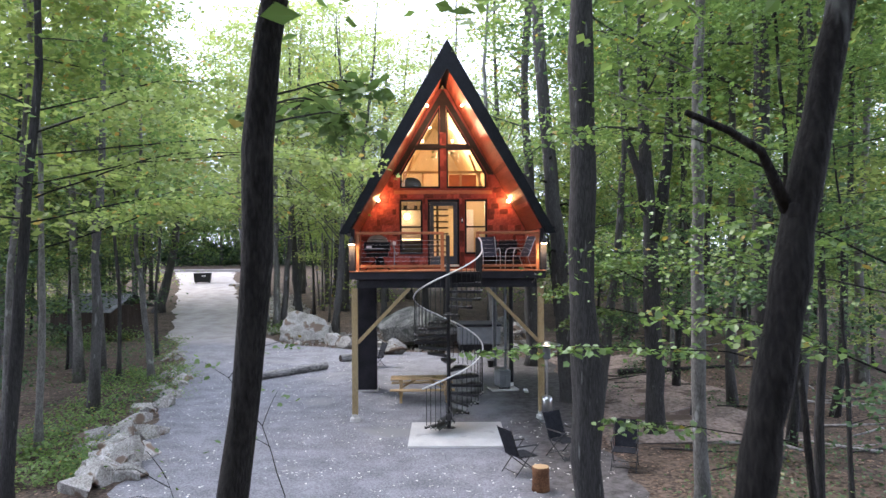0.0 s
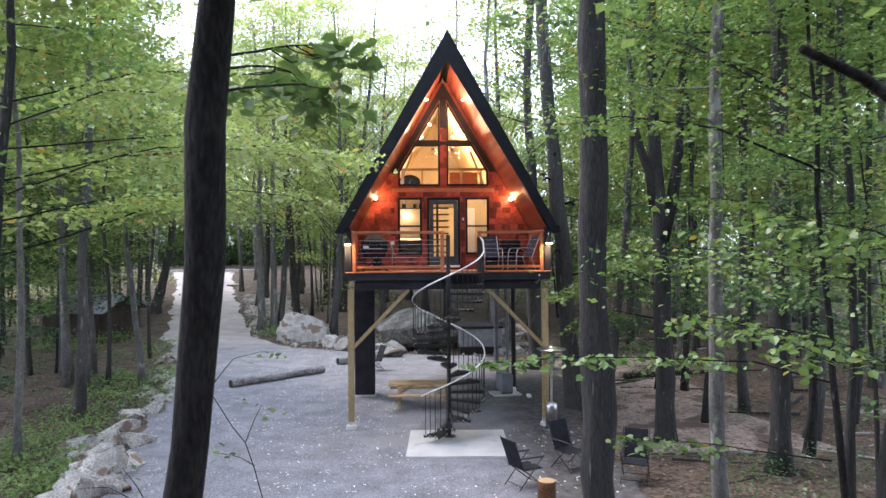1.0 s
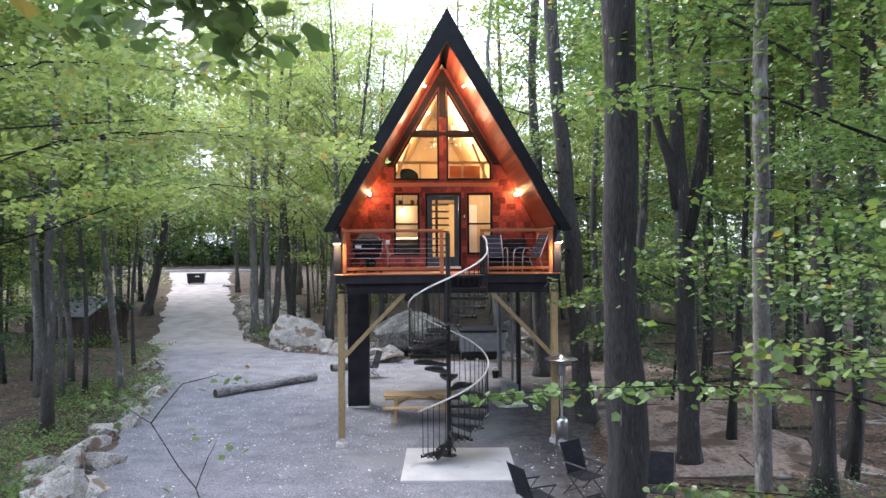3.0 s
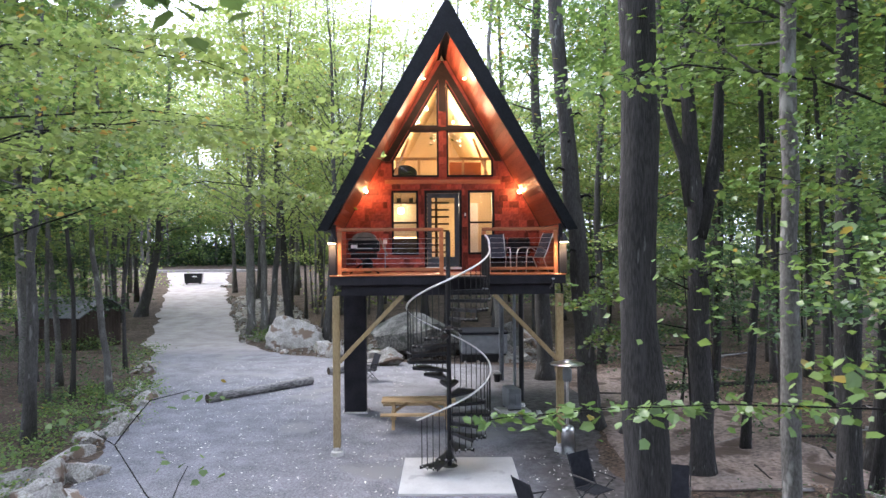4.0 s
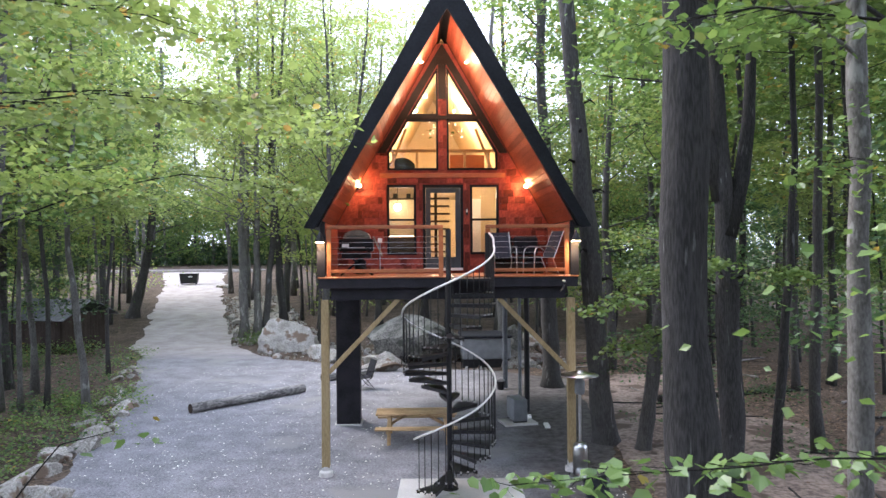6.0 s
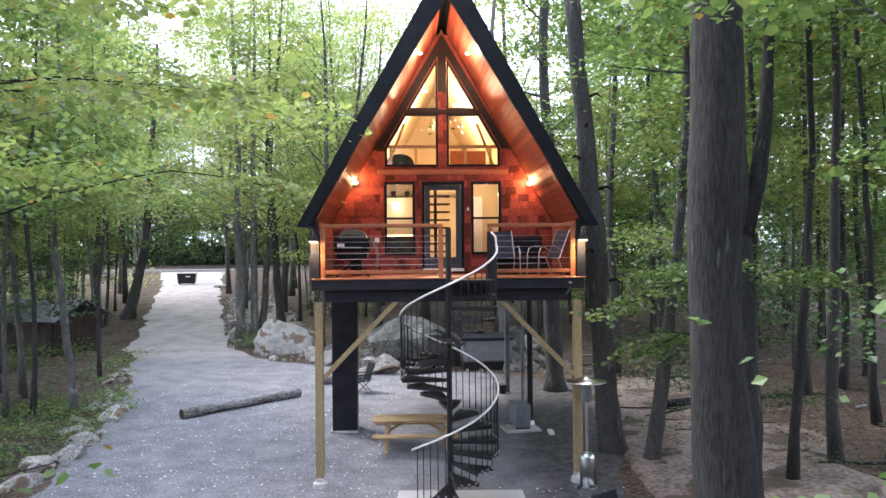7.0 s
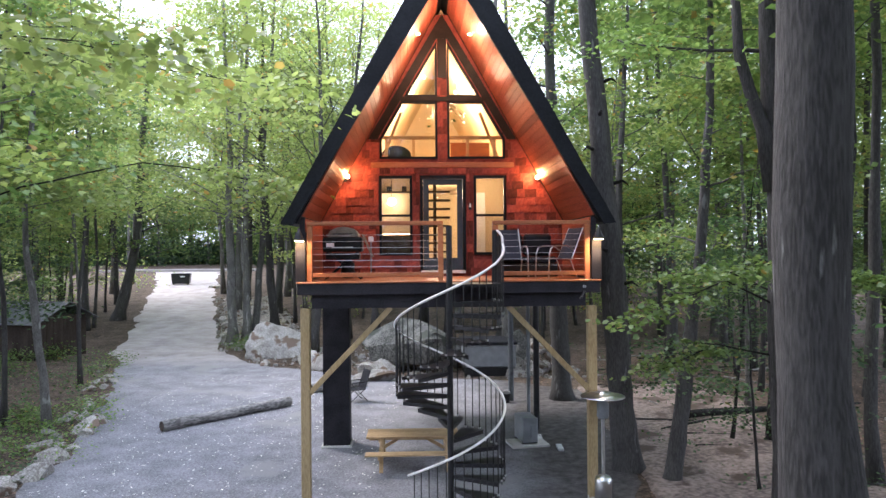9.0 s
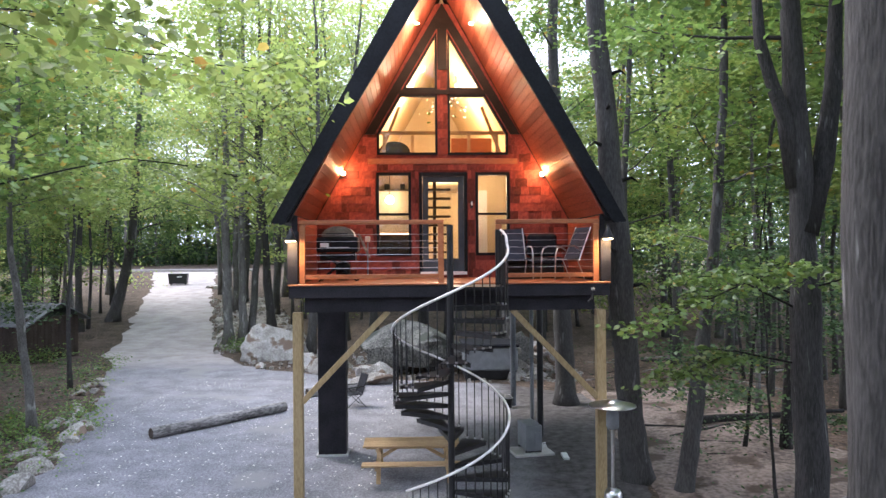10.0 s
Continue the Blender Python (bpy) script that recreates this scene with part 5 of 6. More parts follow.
for k in range(46):
    y = rr.uniform(43.5, 66)
    s = rr.uniform(0.15, 0.5)
    rock("bank_stone", drive_middle(y) + drive_half(y) + rr.uniform(0.4, 4.6), y, rise(y) + 0.02, s * 1.2, s, s * 0.7, 200 + k, "pale stone on the bank beside the drive", "stone", "stones on the bank", 2, rough=0.4, turn=rr.uniform(0, 6))
BANK = surface("pale_rubble_bank", (0.13, 0.115, 0.10), (0.34, 0.315, 0.285), 1.2, 0.95, 0.9, 7, share=0.6, c3=(0.09, 0.07, 0.055), spots=0.5, spot_scale=0.8, dist=0.06)
verts, quads = [], []
for j in range(32):
    for i in range(9):
        y = 43.6 + j * 0.85
        x = drive_middle(y) + drive_half(y) + 0.25 + i * 0.62 + 0.5 * noise.noise((y * 0.5, i * 0.8, 3.0))
        inside = 0 < i < 8 and 0 < j < 31
        verts.append((x, y, ground_z(x, y) + (0.10 + 0.10 * noise.noise((x * 1.3, y * 1.3, 6.0)) if inside else -0.12)))
for j in range(31):
    for i in range(8):
        quads.append((j * 9 + i, j * 9 + i + 1, (j + 1) * 9 + i + 1, (j + 1) * 9 + i))
tagged(arrays("rubble_bank", verts, quads, BANK, smooth=True), "pale stony bank beside the drive", "bank", kind="structure")
sv, sq = [], []
base_v = [(-1, -1, -1), (1, -1, -1), (1, 1, -1), (-1, 1, -1), (-0.6, -0.7, 1), (0.7, -0.5, 1), (0.5, 0.7, 1), (-0.7, 0.5, 1)]
for k in range(1500):
    y = rr.uniform(43.0, 69.0) if k < 800 else rr.uniform(34.8, 43.5)
    x = drive_middle(y) + drive_half(y) + rr.uniform(0.0, 5.2) if k < 800 else rr.uniform(-9.5, 5.5)
    if k >= 800 and lot_gap(x, y) < 0.05:
        continue
    s, a = rr.uniform(0.04, 0.16), rr.uniform(0, 6.28)
    o, z = len(sv), ground_z(x, y) + (0.1 if k < 800 else 0.03)
    for px, py, pz in base_v:
        px, py = px * rr.uniform(0.6, 1.2), py * rr.uniform(0.5, 1.0)
        sv.append((x + s * (px * math.cos(a) - py * math.sin(a)), y + s * (px * math.sin(a) + py * math.cos(a)), z + s * 0.6 * pz))
    sq += [(o + 4, o + 5, o + 6, o + 7), (o, o + 1, o + 5, o + 4), (o + 1, o + 2, o + 6, o + 5), (o + 2, o + 3, o + 7, o + 6), (o + 3, o, o + 4, o + 7)]
tagged(arrays("small_rubble", sv, sq, STONE), "small pale rubble over the bank and behind the lot", "rubble", kind="stuff")
rock("drive_stone", -23.2, 78.5, rise(78.5), 0.9, 0.6, 0.3, 61, "flat dark stone lying on the drive")


for k in range(16):
    s = rr.uniform(0.32, 0.62)
    rock("pile_stone", 3.0 + rr.uniform(-0.7, 1.6), 36.0 + rr.uniform(-0.7, 0.9), 0.0 if k < 7 else rr.uniform(0.35, 0.95), s * 1.2, s, s * 0.75, 300 + k, "pale angular stone piled behind the cabin", "stone", "pile of stones", 3, rough=0.4, turn=rr.uniform(0, 6))

# ---- logs ----
def log(name, p, q, r, label):
    pts = stem_points(np.random.default_rng(int(r * 1000)), p, q, 0.012, 8)
    t = thing(name, Matrix.Translation(Vector(pts[0])), label, "log")
    base = np.array(pts[0])
    bm = tube(nb(), [x - base for x in pts], [r * (1 + 0.05 * math.sin(i * 2.1)) for i in range(9)], 14)
    part("trunk", bm, LOGWOOD, t, "", True)
    d = (Vector(pts[0]) - Vector(pts[1])).normalized()
    bm = tube(nb(), [d * 0.001, d * 0.006], r * 0.93, 14)
    part("cut_end", bm, SHEDWOOD, t)
    return t


log("log", (-7.85, 26.9, 0.17), (-5.0, 30.15, 0.17), 0.15, "grey weathered log lying on the gravel")
log("short_log", (-4.7, 32.2, 0.18), (-2.9, 33.4, 0.18), 0.16, "dark log lying beside the slab rock")
stump = thing("stump_stool", Matrix.Translation((1.97, 14.5, 0.025)), "red-brown sawn log standing as a stool", "stump")
part("body", lathe(nb(), [(0.19, 0), (0.185, 0.05), (0.175, 0.3), (0.18, 0.47), (0.17, 0.48)], 18), STUMPWOOD, stump, "", True)
part("cut_top", lathe(nb(), [(0.165, 0.482), (0.16, 0.488)], 18), TABLEWOOD, stump)


# ---- picnic table ----
table = thing("picnic_table", pose(-0.72, 23.7, 0.025, 0, 0, 2), "new pale pine picnic table under the cabin", "picnic table")
for k in range(5):
    part("top_board", box(nb(), -1.05, 1.05, -0.37 + k * 0.15, -0.37 + k * 0.15 + 0.14, 0.70, 0.74, 0.005), TABLEWOOD, table)
for s in (-1, 1):
    for k in range(2):
        y = s * 0.70 + (k - 1) * 0.145
        part("bench_board", box(nb(), -1.05, 1.05, y, y + 0.135, 0.42, 0.458, 0.005), TABLEWOOD, table)
    u = s * 0.75
    part("bench_beam", box(nb(), u - 0.02, u + 0.02, -0.80, 0.80, 0.33, 0.418, 0.004), TABLEWOOD, table)
    part("top_beam", box(nb(), u - 0.02, u + 0.02, -0.36, 0.36, 0.61, 0.698, 0.004), TABLEWOOD, table)
    for d in (-1, 1):
        part("leg", beam(nb(), (u + 0.045, d * 0.62, 0.0), (u + 0.045, d * 0.22, 0.69), 0.04, 0.09, (1, 0, 0), 0.004), TABLEWOOD, table)
    part("brace", beam(nb(), (u - s * 0.03, 0, 0.38), (s * 0.18, 0, 0.695), 0.07, 0.035, (0, 1, 0)), TABLEWOOD, table)

# ---- patio heater ----
heater = thing("patio_heater", Matrix.Translation((2.98, 20.45, 0.025)), "stainless steel mushroom patio heater on gravel", "patio heater")
part("reflector", lathe(nb(), [(0.40, 2.20), (0.41, 2.205), (0.405, 2.22), (0.22, 2.265), (0.10, 2.285), (0.10, 2.30), (0.02, 2.31)], 32), STAINLESS, heater, "wide shallow reflector dome", True)
part("burner", lathe(nb(), [(0.09, 1.80), (0.11, 1.84), (0.11, 2.08), (0.07, 2.12), (0.07, 2.199)], 20), GREYPLASTIC, heater, "burner screen under the dome", True)
part("pole", tube(nb(), [(0, 0, 0.75), (0, 0, 1.80)], 0.032, 14), STAINLESS, heater)
part("tank_housing", lathe(nb(), [(0.155, 0.06), (0.155, 0.66), (0.13, 0.72), (0.04, 0.76)], 24), STAINLESS, heater, "cylindrical gas tank housing", True)
part("base_plate", lathe(nb(), [(0.22, 0.0), (0.22, 0.04), (0.17, 0.06)], 24), STAINLESS, heater)

# ---- air conditioner and box ----
ac = thing("heat_pump", pose(2.12, 25.4, 0.025, 0, 0, 12), "grey outdoor heat pump unit on a concrete slab", "heat pump")
part("slab", box(nb(), -0.5, 0.48, -0.42, 0.35, 0, 0.06, 0.008), CONCRETE, ac)
part("case", box(nb(), -0.2, 0.2, -0.30, 0.42, 0.10, 0.72, 0.02), GREYPLASTIC, ac)
part("cover", box(nb(), 0.0, 0.16, -0.325, -0.302, 0.22, 0.55, 0.01), GREYPLASTIC, ac)
for k in range(3):
    part("pipe", tube(nb(), [(0.22, -0.15 + k * 0.04, 0.15 + k * 0.03), (0.38, -0.1 + k * 0.04, 0.15 + k * 0.03)], 0.015, 8), STAINLESS, ac)
for y in (-0.22, 0.34):
    part("foot", box(nb(), -0.2, 0.2, y - 0.03, y + 0.03, 0.06, 0.10), STEEL, ac)
tagged(part("white_block", box(nb(), 2.82, 2.96, 24.70, 25.14, 0.025, 0.09, 0.01), WHITEPLASTIC), "white plastic downspout block on the gravel", "splash block")

# ---- hot tub ----
tub = thing("hot_tub", pose(1.75, 36.2, 0.025, 0, 0, 3), "dark grey covered hot tub among the rocks", "hot tub")
part("shell", box(nb(), -1.05, 1.05, -1.0, 1.0, 0.35, 1.25, 0.06), GREYPLASTIC, tub, "grey moulded shell")
part("base", box(nb(), -1.0, 1.0, -0.95, 0.95, 0.0, 0.35, 0.02), STEEL, tub)
part("cover", box(nb(), -1.1, 1.1, -1.05, 1.05, 1.25, 1.37, 0.04), FABRIC, tub, "padded dark cover")


# ---- garden chairs ----
def garden_chair():
    ch = thing("garden_chair", Matrix(), "black folding garden chair with mesh seat, on gravel", "chair", "garden chairs")
    part("seat", box(nb(), -0.25, 0.25, -0.24, 0.24, 0.41, 0.425, 0.005), FABRIC, ch, "dark mesh seat")
    part("backrest", beam(nb(), (0, 0.24, 0.43), (0, 0.44, 1.02), 0.50, 0.014, (0, 1, 0)), FABRIC, ch, "dark mesh backrest")
    for s in (-1, 1):
        x = s * 0.27
        part("back_frame", tube(nb(), [(x, 0.22, 0.40), (x, 0.45, 1.04)], 0.012, 8), STEEL, ch)
        part("leg", tube(nb(), [(x, -0.30, 0.012), (x, 0.26, 0.45)], 0.012, 8), STEEL, ch)
        part("leg", tube(nb(), [(x, 0.34, 0.012), (x, -0.24, 0.64)], 0.012, 8), STEEL, ch)
        part("armrest", tube(nb(), [(x, -0.27, 0.645), (x, 0.0, 0.655), (x, 0.31, 0.66)], 0.017, 8), STEEL, ch)
        part("side_rail", tube(nb(), [(x, -0.25, 0.41), (x, 0.25, 0.41)], 0.010, 8), STEEL, ch)
    part("crossbar", tube(nb(), [(-0.27, -0.22, 0.08), (0.27, -0.22, 0.08)], 0.009, 8), STEEL, ch)
    part("crossbar", tube(nb(), [(-0.27, 0.28, 0.08), (0.27, 0.28, 0.08)], 0.009, 8), STEEL, ch)
    return ch


gc = garden_chair()
gc.matrix_basis = pose(1.70, 15.65, 0.03, 0, 0, 118)
copy_thing(gc, pose(2.85, 16.8, 0.03, 0, 0, 35))
copy_thing(gc, pose(4.05, 15.9, 0.03, 0, 0, -20))

copy_thing(gc, pose(-2.95, 30.7, 0.03, 0, 0, -60))
pot = thing("black_bucket", Matrix.Translation((2.02, 30.4, 0.025)), "small black bucket beside a slim post", "bucket")
part("body", lathe(nb(), [(0.11, 0), (0.15, 0.28), (0.155, 0.30), (0.14, 0.295)], 16), STEEL, pot, "", True)
part("handle", tube(nb(), [(-0.15, 0, 0.29), (-0.08, 0, 0.40), (0.08, 0, 0.40), (0.15, 0, 0.29)], 0.006, 6), STAINLESS, pot)

# ---- things on the deck ----
DZ = 4.407
grill = thing("gas_grill", CABIN @ pose(-2.12, 1.35, DZ), "black grill with pale domed lid on a folding stand", "grill")
part("firebox", box(nb(), -0.40, 0.40, -0.26, 0.26, 0.56, 0.86, 0.03), BLACK, grill, "black firebox")
prof = [(-0.30, 0.865), (0.33, 0.865)] + [(0.015 + 0.315 * math.cos(a), 0.87 + 0.20 * math.sin(a)) for a in [math.pi * k / 10 for k in range(1, 10)]]
lid = part("lid", prism(nb(), prof, -0.24, 0.24), LIDMETAL, grill, "pale domed metal lid")
part("handle", tube(nb(), [(-0.2, -0.28, 0.92), (0.2, -0.28, 0.92)], 0.012, 8), STEEL, lid)
part("control_panel", box(nb(), -0.32, -0.16, -0.285, -0.262, 0.66, 0.74, 0.006), WHITEPLASTIC, grill, "pale control plate")
part("drip_tray", box(nb(), -0.2, 0.22, -0.29, -0.262, 0.64, 0.66, 0.004), STAINLESS, grill)
part("gas_bottle", lathe(nb(), [(0.10, 0.0), (0.14, 0.04), (0.14, 0.30), (0.06, 0.38)], 16, (0.08, 0.05, 0.02)), BLACK, grill, "black gas bottle", True)
part("lower_shelf", box(nb(), -0.34, 0.34, -0.2, 0.2, 0.40, 0.54, 0.01), BLACK, grill)
for y in (-0.22, 0.22):
    part("leg", beam(nb(), (-0.36, y, 0.0), (0.30, y, 0.56), 0.028, 0.028, (0, 1, 0)), BLACK, grill)
    part("leg", beam(nb(), (0.38, y, 0.0), (-0.30, y, 0.56), 0.028, 0.028, (0, 1, 0)), BLACK, grill)
    part("side_bar", tube(nb(), [(0.40, y, 0.92), (0.60, y, 0.45)], 0.014, 8), LIDMETAL, grill, "slanting silver shelf bar")
outlet = thing("outlet_post", CABIN @ pose(-1.62, 2.5, DZ), "thin pipe with a grey outlet box beside the wall", "outlet")
part("pipe", tube(nb(), [(0, 0, 0), (0, 0, 0.78)], 0.015, 8), GREYPLASTIC, outlet)
part("box", box(nb(), -0.055, 0.055, -0.04, 0.04, 0.78, 0.90, 0.01), WHITEPLASTIC, outlet)
sofa = thing("patio_sofa", CABIN @ pose(1.75, 2.05, DZ), "low dark-cushioned patio sofa against the wall", "sofa")
part("base", box(nb(), -0.65, 0.65, -0.4, 0.35, 0.0, 0.28, 0.02), STEEL, sofa)
for x in (-0.32, 0.32):
    part("seat_cushion", box(nb(), x - 0.31, x + 0.31, -0.40, 0.24, 0.285, 0.43, 0.04), FABRIC, sofa)
    part("back_cushion", box(nb(), x - 0.31, x + 0.31, 0.18, 0.36, 0.44, 0.92, 0.05), FABRIC, sofa)


def sling_chair(m, label):
    """A patio chair: sling over a bent silver frame with looping arms."""
    seat = thing("sling_chair", m, label, "chair", "sling chairs on the deck")
    part("sling", beam(nb(), (0, 0.20, 0.40), (0, 0.46, 1.0), 0.5, 0.02, (0, 1, 0)), SLING, seat, "slate-blue sling back")
    part("seat", box(nb(), -0.25, 0.25, -0.28, 0.22, 0.38, 0.405, 0.005), SLING, seat)
    for x in (-0.27, 0.27):
        part("arm", tube(nb(), [(x, -0.32, 0.012), (x, -0.30, 0.5), (x, -0.26, 0.60), (x, -0.16, 0.645), (x, 0.10, 0.645), (x, 0.24, 0.56)], 0.014, 8), STAINLESS, seat, "curved silver arm", True)
        part("side_rail", tube(nb(), [(x, -0.29, 0.40), (x, 0.20, 0.38), (x, 0.47, 1.02)], 0.013, 8), STAINLESS, seat)
        part("leg", tube(nb(), [(x, 0.32, 0.012), (x, 0.16, 0.39)], 0.012, 8), STAINLESS, seat)
    return seat


sling_chair(CABIN @ pose(1.36, 1.35, DZ, 0, 0, 6), "slate-blue sling chair on the deck, facing the railing")
sling_chair(CABIN @ pose(2.18, 0.80, DZ, 0, 0, -72), "slate-blue sling chair with silver arms, turned sideways")

# ---- shed ----
shed = thing("wood_shed", pose(-20.2, 41.6, 0.0, 0, 0, -16), "dark board shed with ribbed metal roof among trees", "shed")
for k in range(22):
    part("front_board", box(nb(), -2.0 + k * 0.18, -2.0 + k * 0.18 + 0.17, -1.62, -1.58, 0.05, 1.85), SHEDWOOD, shed)
for k in range(15):
    part("side_board", box(nb(), 1.98, 2.02, -1.56 + k * 0.2, -1.56 + k * 0.2 + 0.19, 0.05, 2.1), SHEDWOOD, shed)
part("body", box(nb(), -1.97, 1.97, -1.57, 1.5, 0.0, 1.84), SHEDWOOD, shed)
for s, y1, z1 in ((-1, -1.95, 1.78), (1, 1.8, 1.85)):
    bm = beam(nb(), (0.1, 0, 2.72), (0.1, y1, z1), 4.7, 0.03, (0, s, 0.5))
    slope = part("roof", bm, SHEDROOF, shed)
    for k in range(15):
        x = -2.2 + k * 0.33
        part("rib", beam(nb(), (x, 0, 2.745), (x, y1, z1 + 0.025), 0.04, 0.03), SHEDROOF, slope)

# ---- dumpster ----
dump = thing("dumpster", pose(-28.0, 82.3, rise(82.3) + 0.02, 0, 0, 12), "black dumpster with a pale label at the drive's end", "dumpster")
bm = prism(nb(), [(-0.85, 0.15), (0.85, 0.15), (0.95, 1.15), (-0.95, 1.15)], -0.6, 0.6)
part("bin", bm, STEEL, dump)
part("lid", box(nb(), -0.98, 0.98, -0.64, 0.64, 1.155, 1.22, 0.02), STEEL, dump)
part("label", box(nb(), -0.05, 0.40, -0.612, -0.604, 0.82, 0.94), WHITEPLASTIC, dump, "pale label bars")
for x in (-0.7, 0.7):
    part("wheel", tube(nb(), [(x - 0.04, -0.4, 0.09), (x + 0.04, -0.4, 0.09)], 0.09, 12), STEEL, dump)
    part("wheel", tube(nb(), [(x - 0.04, 0.4, 0.09), (x + 0.04, 0.4, 0.09)], 0.09, 12), STEEL, dump)

# ---- fallen leaves, litter, low plants ----
fl = np.random.default_rng(31)


def flat_leaves(name, x0, x1, y0, y1, count, size, mat, keep, label, lift=0.012):
    p = np.stack([fl.uniform(x0, x1, count), fl.uniform(y0, y1, count)], 1)
    p = np.array([(x, y, (0.025 if in_lot(x, y) else ground_z(x, y)) + lift) for x, y in p if keep(x, y)])
    n = len(p)
    a = fl.uniform(0, 6.283, n)
    v, q = leaf_quads(p, np.stack([np.cos(a), np.sin(a), fl.normal(0, 0.12, n)], 1), np.stack([fl.normal(0, 0.2, n), fl.normal(0, 0.2, n), np.ones(n)], 1), fl.uniform(0.6, 1.4, n) * size)
    return tagged(arrays(name, v, q, mat), label, "leaves", kind="stuff")


flat_leaves("fallen_leaves", -10, 5, 11, 36, 4600, 0.055, FALLEN, lambda x, y: in_lot(x, y) and not (x > -1.5 and y > 20.5) and not (-1 < x < 1.7 and 17.6 < y < 20.3) and noise.noise((x * 0.5, y * 0.5, 2.0)) > -0.25, "small pale fallen leaves strewn over the gravel")
LITTER = surface("brown_leaf_litter", (0.07, 0.045, 0.03), (0.24, 0.17, 0.12), 3.0, 0.9, 0.0, 30, vary=0.5, island=True)
flat_leaves("leaf_litter", 3.4, 16, 10, 40, 15000, 0.09, LITTER, lambda x, y: lot_gap(x, y) > 0.05, "brown and tan dead leaves on the forest floor", 0.02)
flat_leaves("leaf_litter", -20, -5, 9, 42, 9000, 0.09, LITTER, lambda x, y: lot_gap(x, y) > 0.05, "brown dead leaves under the trees beside the lot", 0.02)


def low_plants(name, spots, per, height, leaf, mat, label):
    c = np.array([(x, y, ground_z(x, y) + height * 0.5) for x, y in spots])
    c = np.repeat(c, per, axis=0)
    n = len(c)
    pos = c + fl.normal(0, 1, (n, 3)) * np.array([0.30, 0.30, height * 0.3])
    pos[:, 2] = np.maximum(pos[:, 2], 0.05)
    a = fl.uniform(0, 6.283, n)
    v, q = leaf_quads(pos, np.stack([np.cos(a), np.sin(a), fl.normal(0.1, 0.4, n)], 1), np.stack([fl.normal(0, 0.4, n), fl.normal(0, 0.4, n), np.ones(n)], 1), fl.uniform(0.6, 1.3, n) * leaf)
    return tagged(arrays(name, v, q, mat), label, "plants", kind="stuff")


spots = [(x + rr.uniform(-2.8, -0.9), y + rr.uniform(-0.8, 0.8)) for x, y in LEFT_EDGE for _ in range(11)]
low_plants("ground_plants", spots, 55, 0.35, 0.10, LEAF, "low green plants behind the edge stones")
spots = [(rr.uniform(5.5, 18), rr.uniform(20, 45)) for _ in range(50)]
# Low shrubs added here so their dark leaves darken the ground.
low_plants("edge_shrubs", [(rr.uniform(4.6, 9.5), rr.uniform(10.0, 16.3)) for _ in range(48)], 70, 0.6, 0.085, LEAF_DARK, "deep green low shrubs added to darken the wood's edge")
low_plants("forest_plants", spots, 40, 0.4, 0.10, LEAF_DARK, "sparse low plants on the forest floor")
verge = [(-9.2, 24), (-10.2, 28), (-12.6, 34), (-16.0, 42)]
spots = []
for (ax, ay), (bx, by) in zip(verge, verge[1:]):
    for k in range(22):
        f = rr.random()
        spots.append((ax + (bx - ax) * f + rr.gauss(-0.4, 0.45), ay + (by - ay) * f))
low_plants("verge_plants", spots, 34, 0.28, 0.09, LEAF, "low weeds creeping over the gravel's edge")
for k in range(26):
    i, f = k % 3, rr.random()
    (ax, ay), (bx, by) = verge[i], verge[i + 1]
    s = rr.uniform(0.08, 0.26)
    rock("edge_stone", ax + (bx - ax) * f + rr.uniform(-0.7, 0.2), ay + (by - ay) * f, 0.0, s * 1.5, s, s * 0.6, 400 + k, "pale grey fieldstone along the gravel's edge", "stone", "stones along the gravel", 2, rough=0.4, turn=rr.uniform(0, 6))
spots = [(x, y) for x, y in ((rr.uniform(-24, -8), rr.uniform(13, 40)) for _ in range(260)) if lot_gap(x, y) > 0.5][:170]
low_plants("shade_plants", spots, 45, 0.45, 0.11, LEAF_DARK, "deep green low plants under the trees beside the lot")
spots = [(-9.8 - rr.uniform(0, 1.5), 43 + rr.uniform(0, 2.5)) for _ in range(12)] + [(rr.uniform(-22, -17), rr.uniform(36, 41)) for _ in range(40)]
low_plants("drive_plants", spots, 60, 0.6, 0.12, LEAF, "green weeds beside the drive and shed")


def fallen_branch(p, q, r, k):
    pts = stem_points(np.random.default_rng(500 + k), p, q, 0.06, 7)
    t = part("fallen_branch", tube(nb(), pts, [r * (1 - 0.6 * i / 7) for i in range(8)], 7), LOGWOOD if k % 2 else BARK, None, "", True)
    return tagged(t, "dead grey branch lying on the forest floor", "branch", "fallen branches")


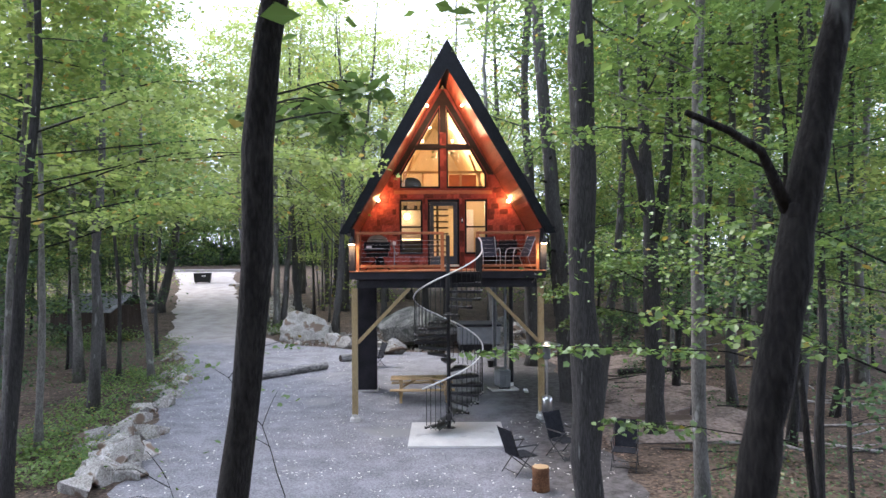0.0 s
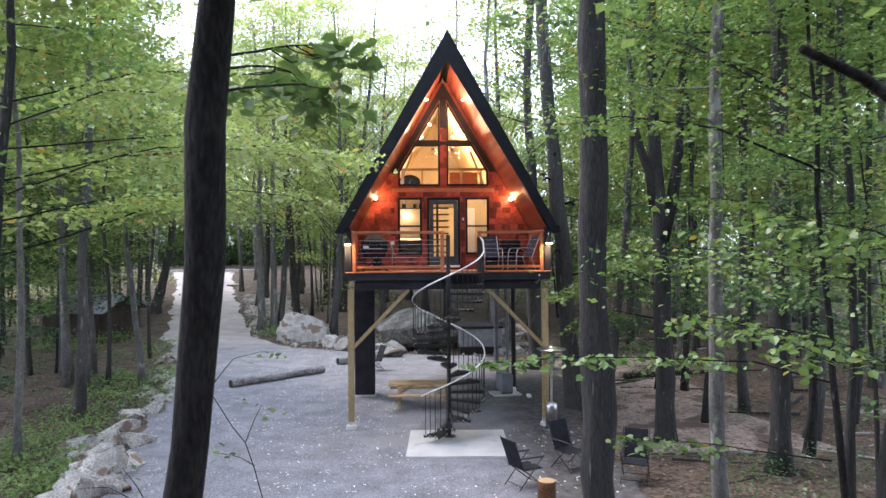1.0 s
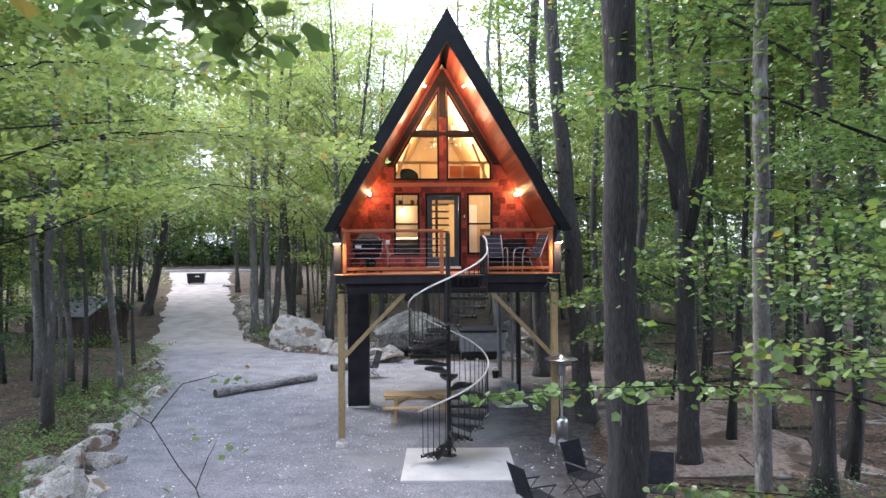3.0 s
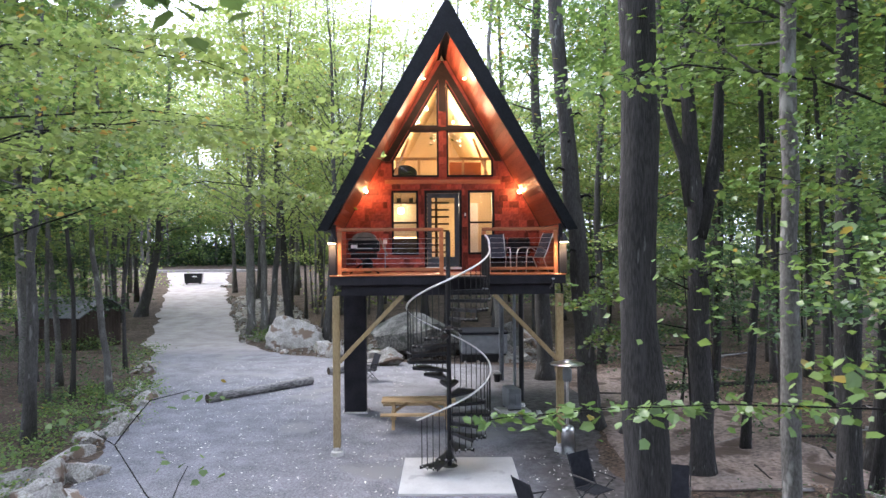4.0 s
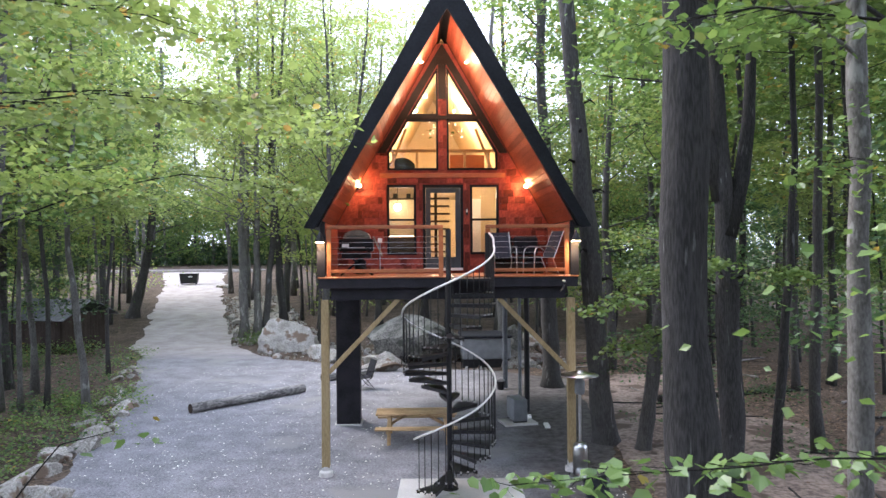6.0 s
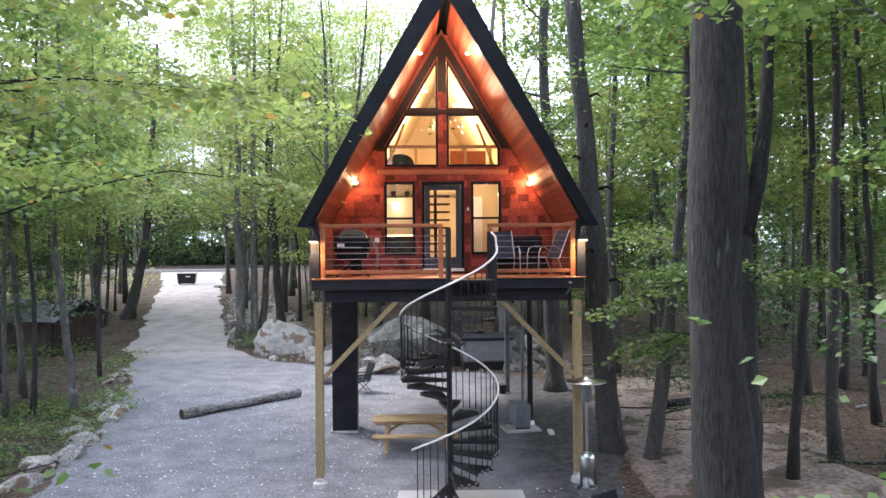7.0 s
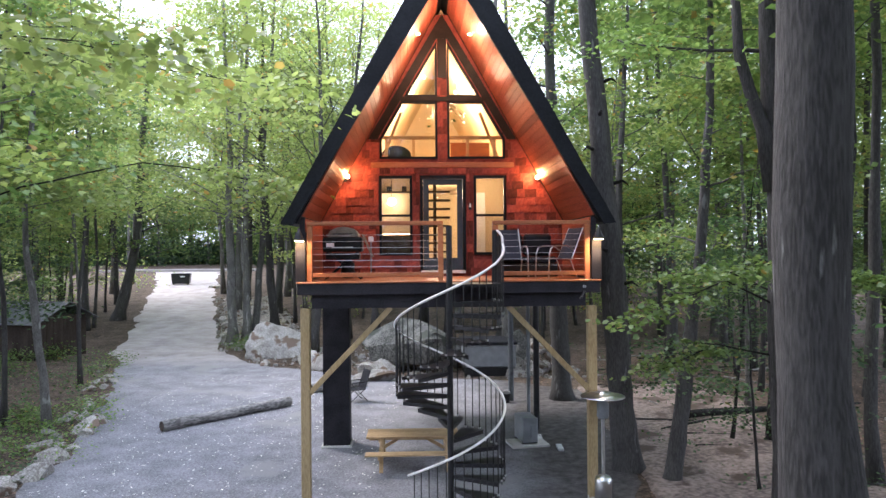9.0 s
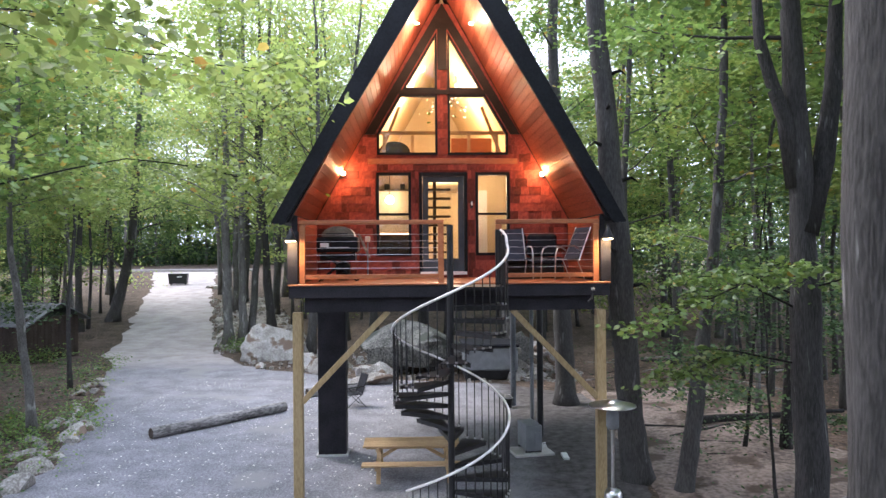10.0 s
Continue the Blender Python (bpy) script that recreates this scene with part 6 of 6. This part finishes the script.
for k in range(60):
    x, y = rr.uniform(4.8, 13), rr.uniform(16, 40)
    a, L = rr.uniform(0, 6.28), rr.uniform(0.8, 3.2)
    x2, y2 = x + L * math.cos(a), y + 0.6 * L * math.sin(a)
    if lot_gap(x2, y2) < 0.2:
        continue
    fallen_branch((x, y, ground_z(x, y) + 0.05), (x2, y2, ground_z(x2, y2) + 0.08), rr.uniform(0.015, 0.06), k)
fallen_branch((6.8, 27.5, 0.25), (11.5, 28.4, 0.3), 0.13, 90)

# ---- wall shingles, each a piece ----
unit = nb()
box(unit, -0.5, 0.5, -0.5, 0.5, -0.5, 0.5)
for vt in unit.verts:
    if vt.co.z > 0 and vt.co.y < 0:
        vt.co.y = 0.2
shingle_mesh = bpy.data.meshes.new("shingle")
unit.to_mesh(shingle_mesh)
unit.free()
shingle_mesh.materials.append(SHINGLE)
COURSE = 0.178
row_z = 4.42
sr = random.Random(4)
holes = [(-1.46, -0.67, 4.86, 6.70), (-0.54, 0.54, 4.4, 6.70), (0.68, 1.46, 4.86, 6.70)]
while row_z < 9.0:
    z0, z1 = row_z, row_z + COURSE
    half = min(2.70, roof_in(z1, 0.28) - 0.01)
    u = -half
    while u < half - 0.03:
        w = min(sr.choice((0.12, 0.17, 0.22, 0.27, 0.32)), half - u)
        a, b = u, u + w - 0.006
        u += w
        for ha, hb, ka, kb in holes:
            if z0 < kb - 0.02 and z1 > ka + 0.02 and a < hb and b > ha:
                if a < ha < b:
                    b = ha
                elif a < hb < b:
                    a = hb
                else:
                    a = b
        if z1 > 7.04:
            e = win_edge(max(z0, 7.06))
            if a < e and b > 0.11:
                if b > e:
                    a = max(a, e)
                elif a < 0.11:
                    b = min(b, 0.11)
                else:
                    a = b
            if a < -0.11 and b > -e:
                if a < -e:
                    b = min(b, -e)
                elif b > -0.11:
                    a = max(a, -0.11)
                else:
                    a = b
        if b - a < 0.03:
            continue
        ob = new("shingle", shingle_mesh)
        ob.parent = wall
        ob.matrix_basis = Matrix.LocRotScale(((a + b) / 2, WALL_V - 0.008 - sr.uniform(0, 0.004), (z0 + z1) / 2 - 0.004), None, (b - a, 0.020, COURSE + 0.012))
    row_z += COURSE
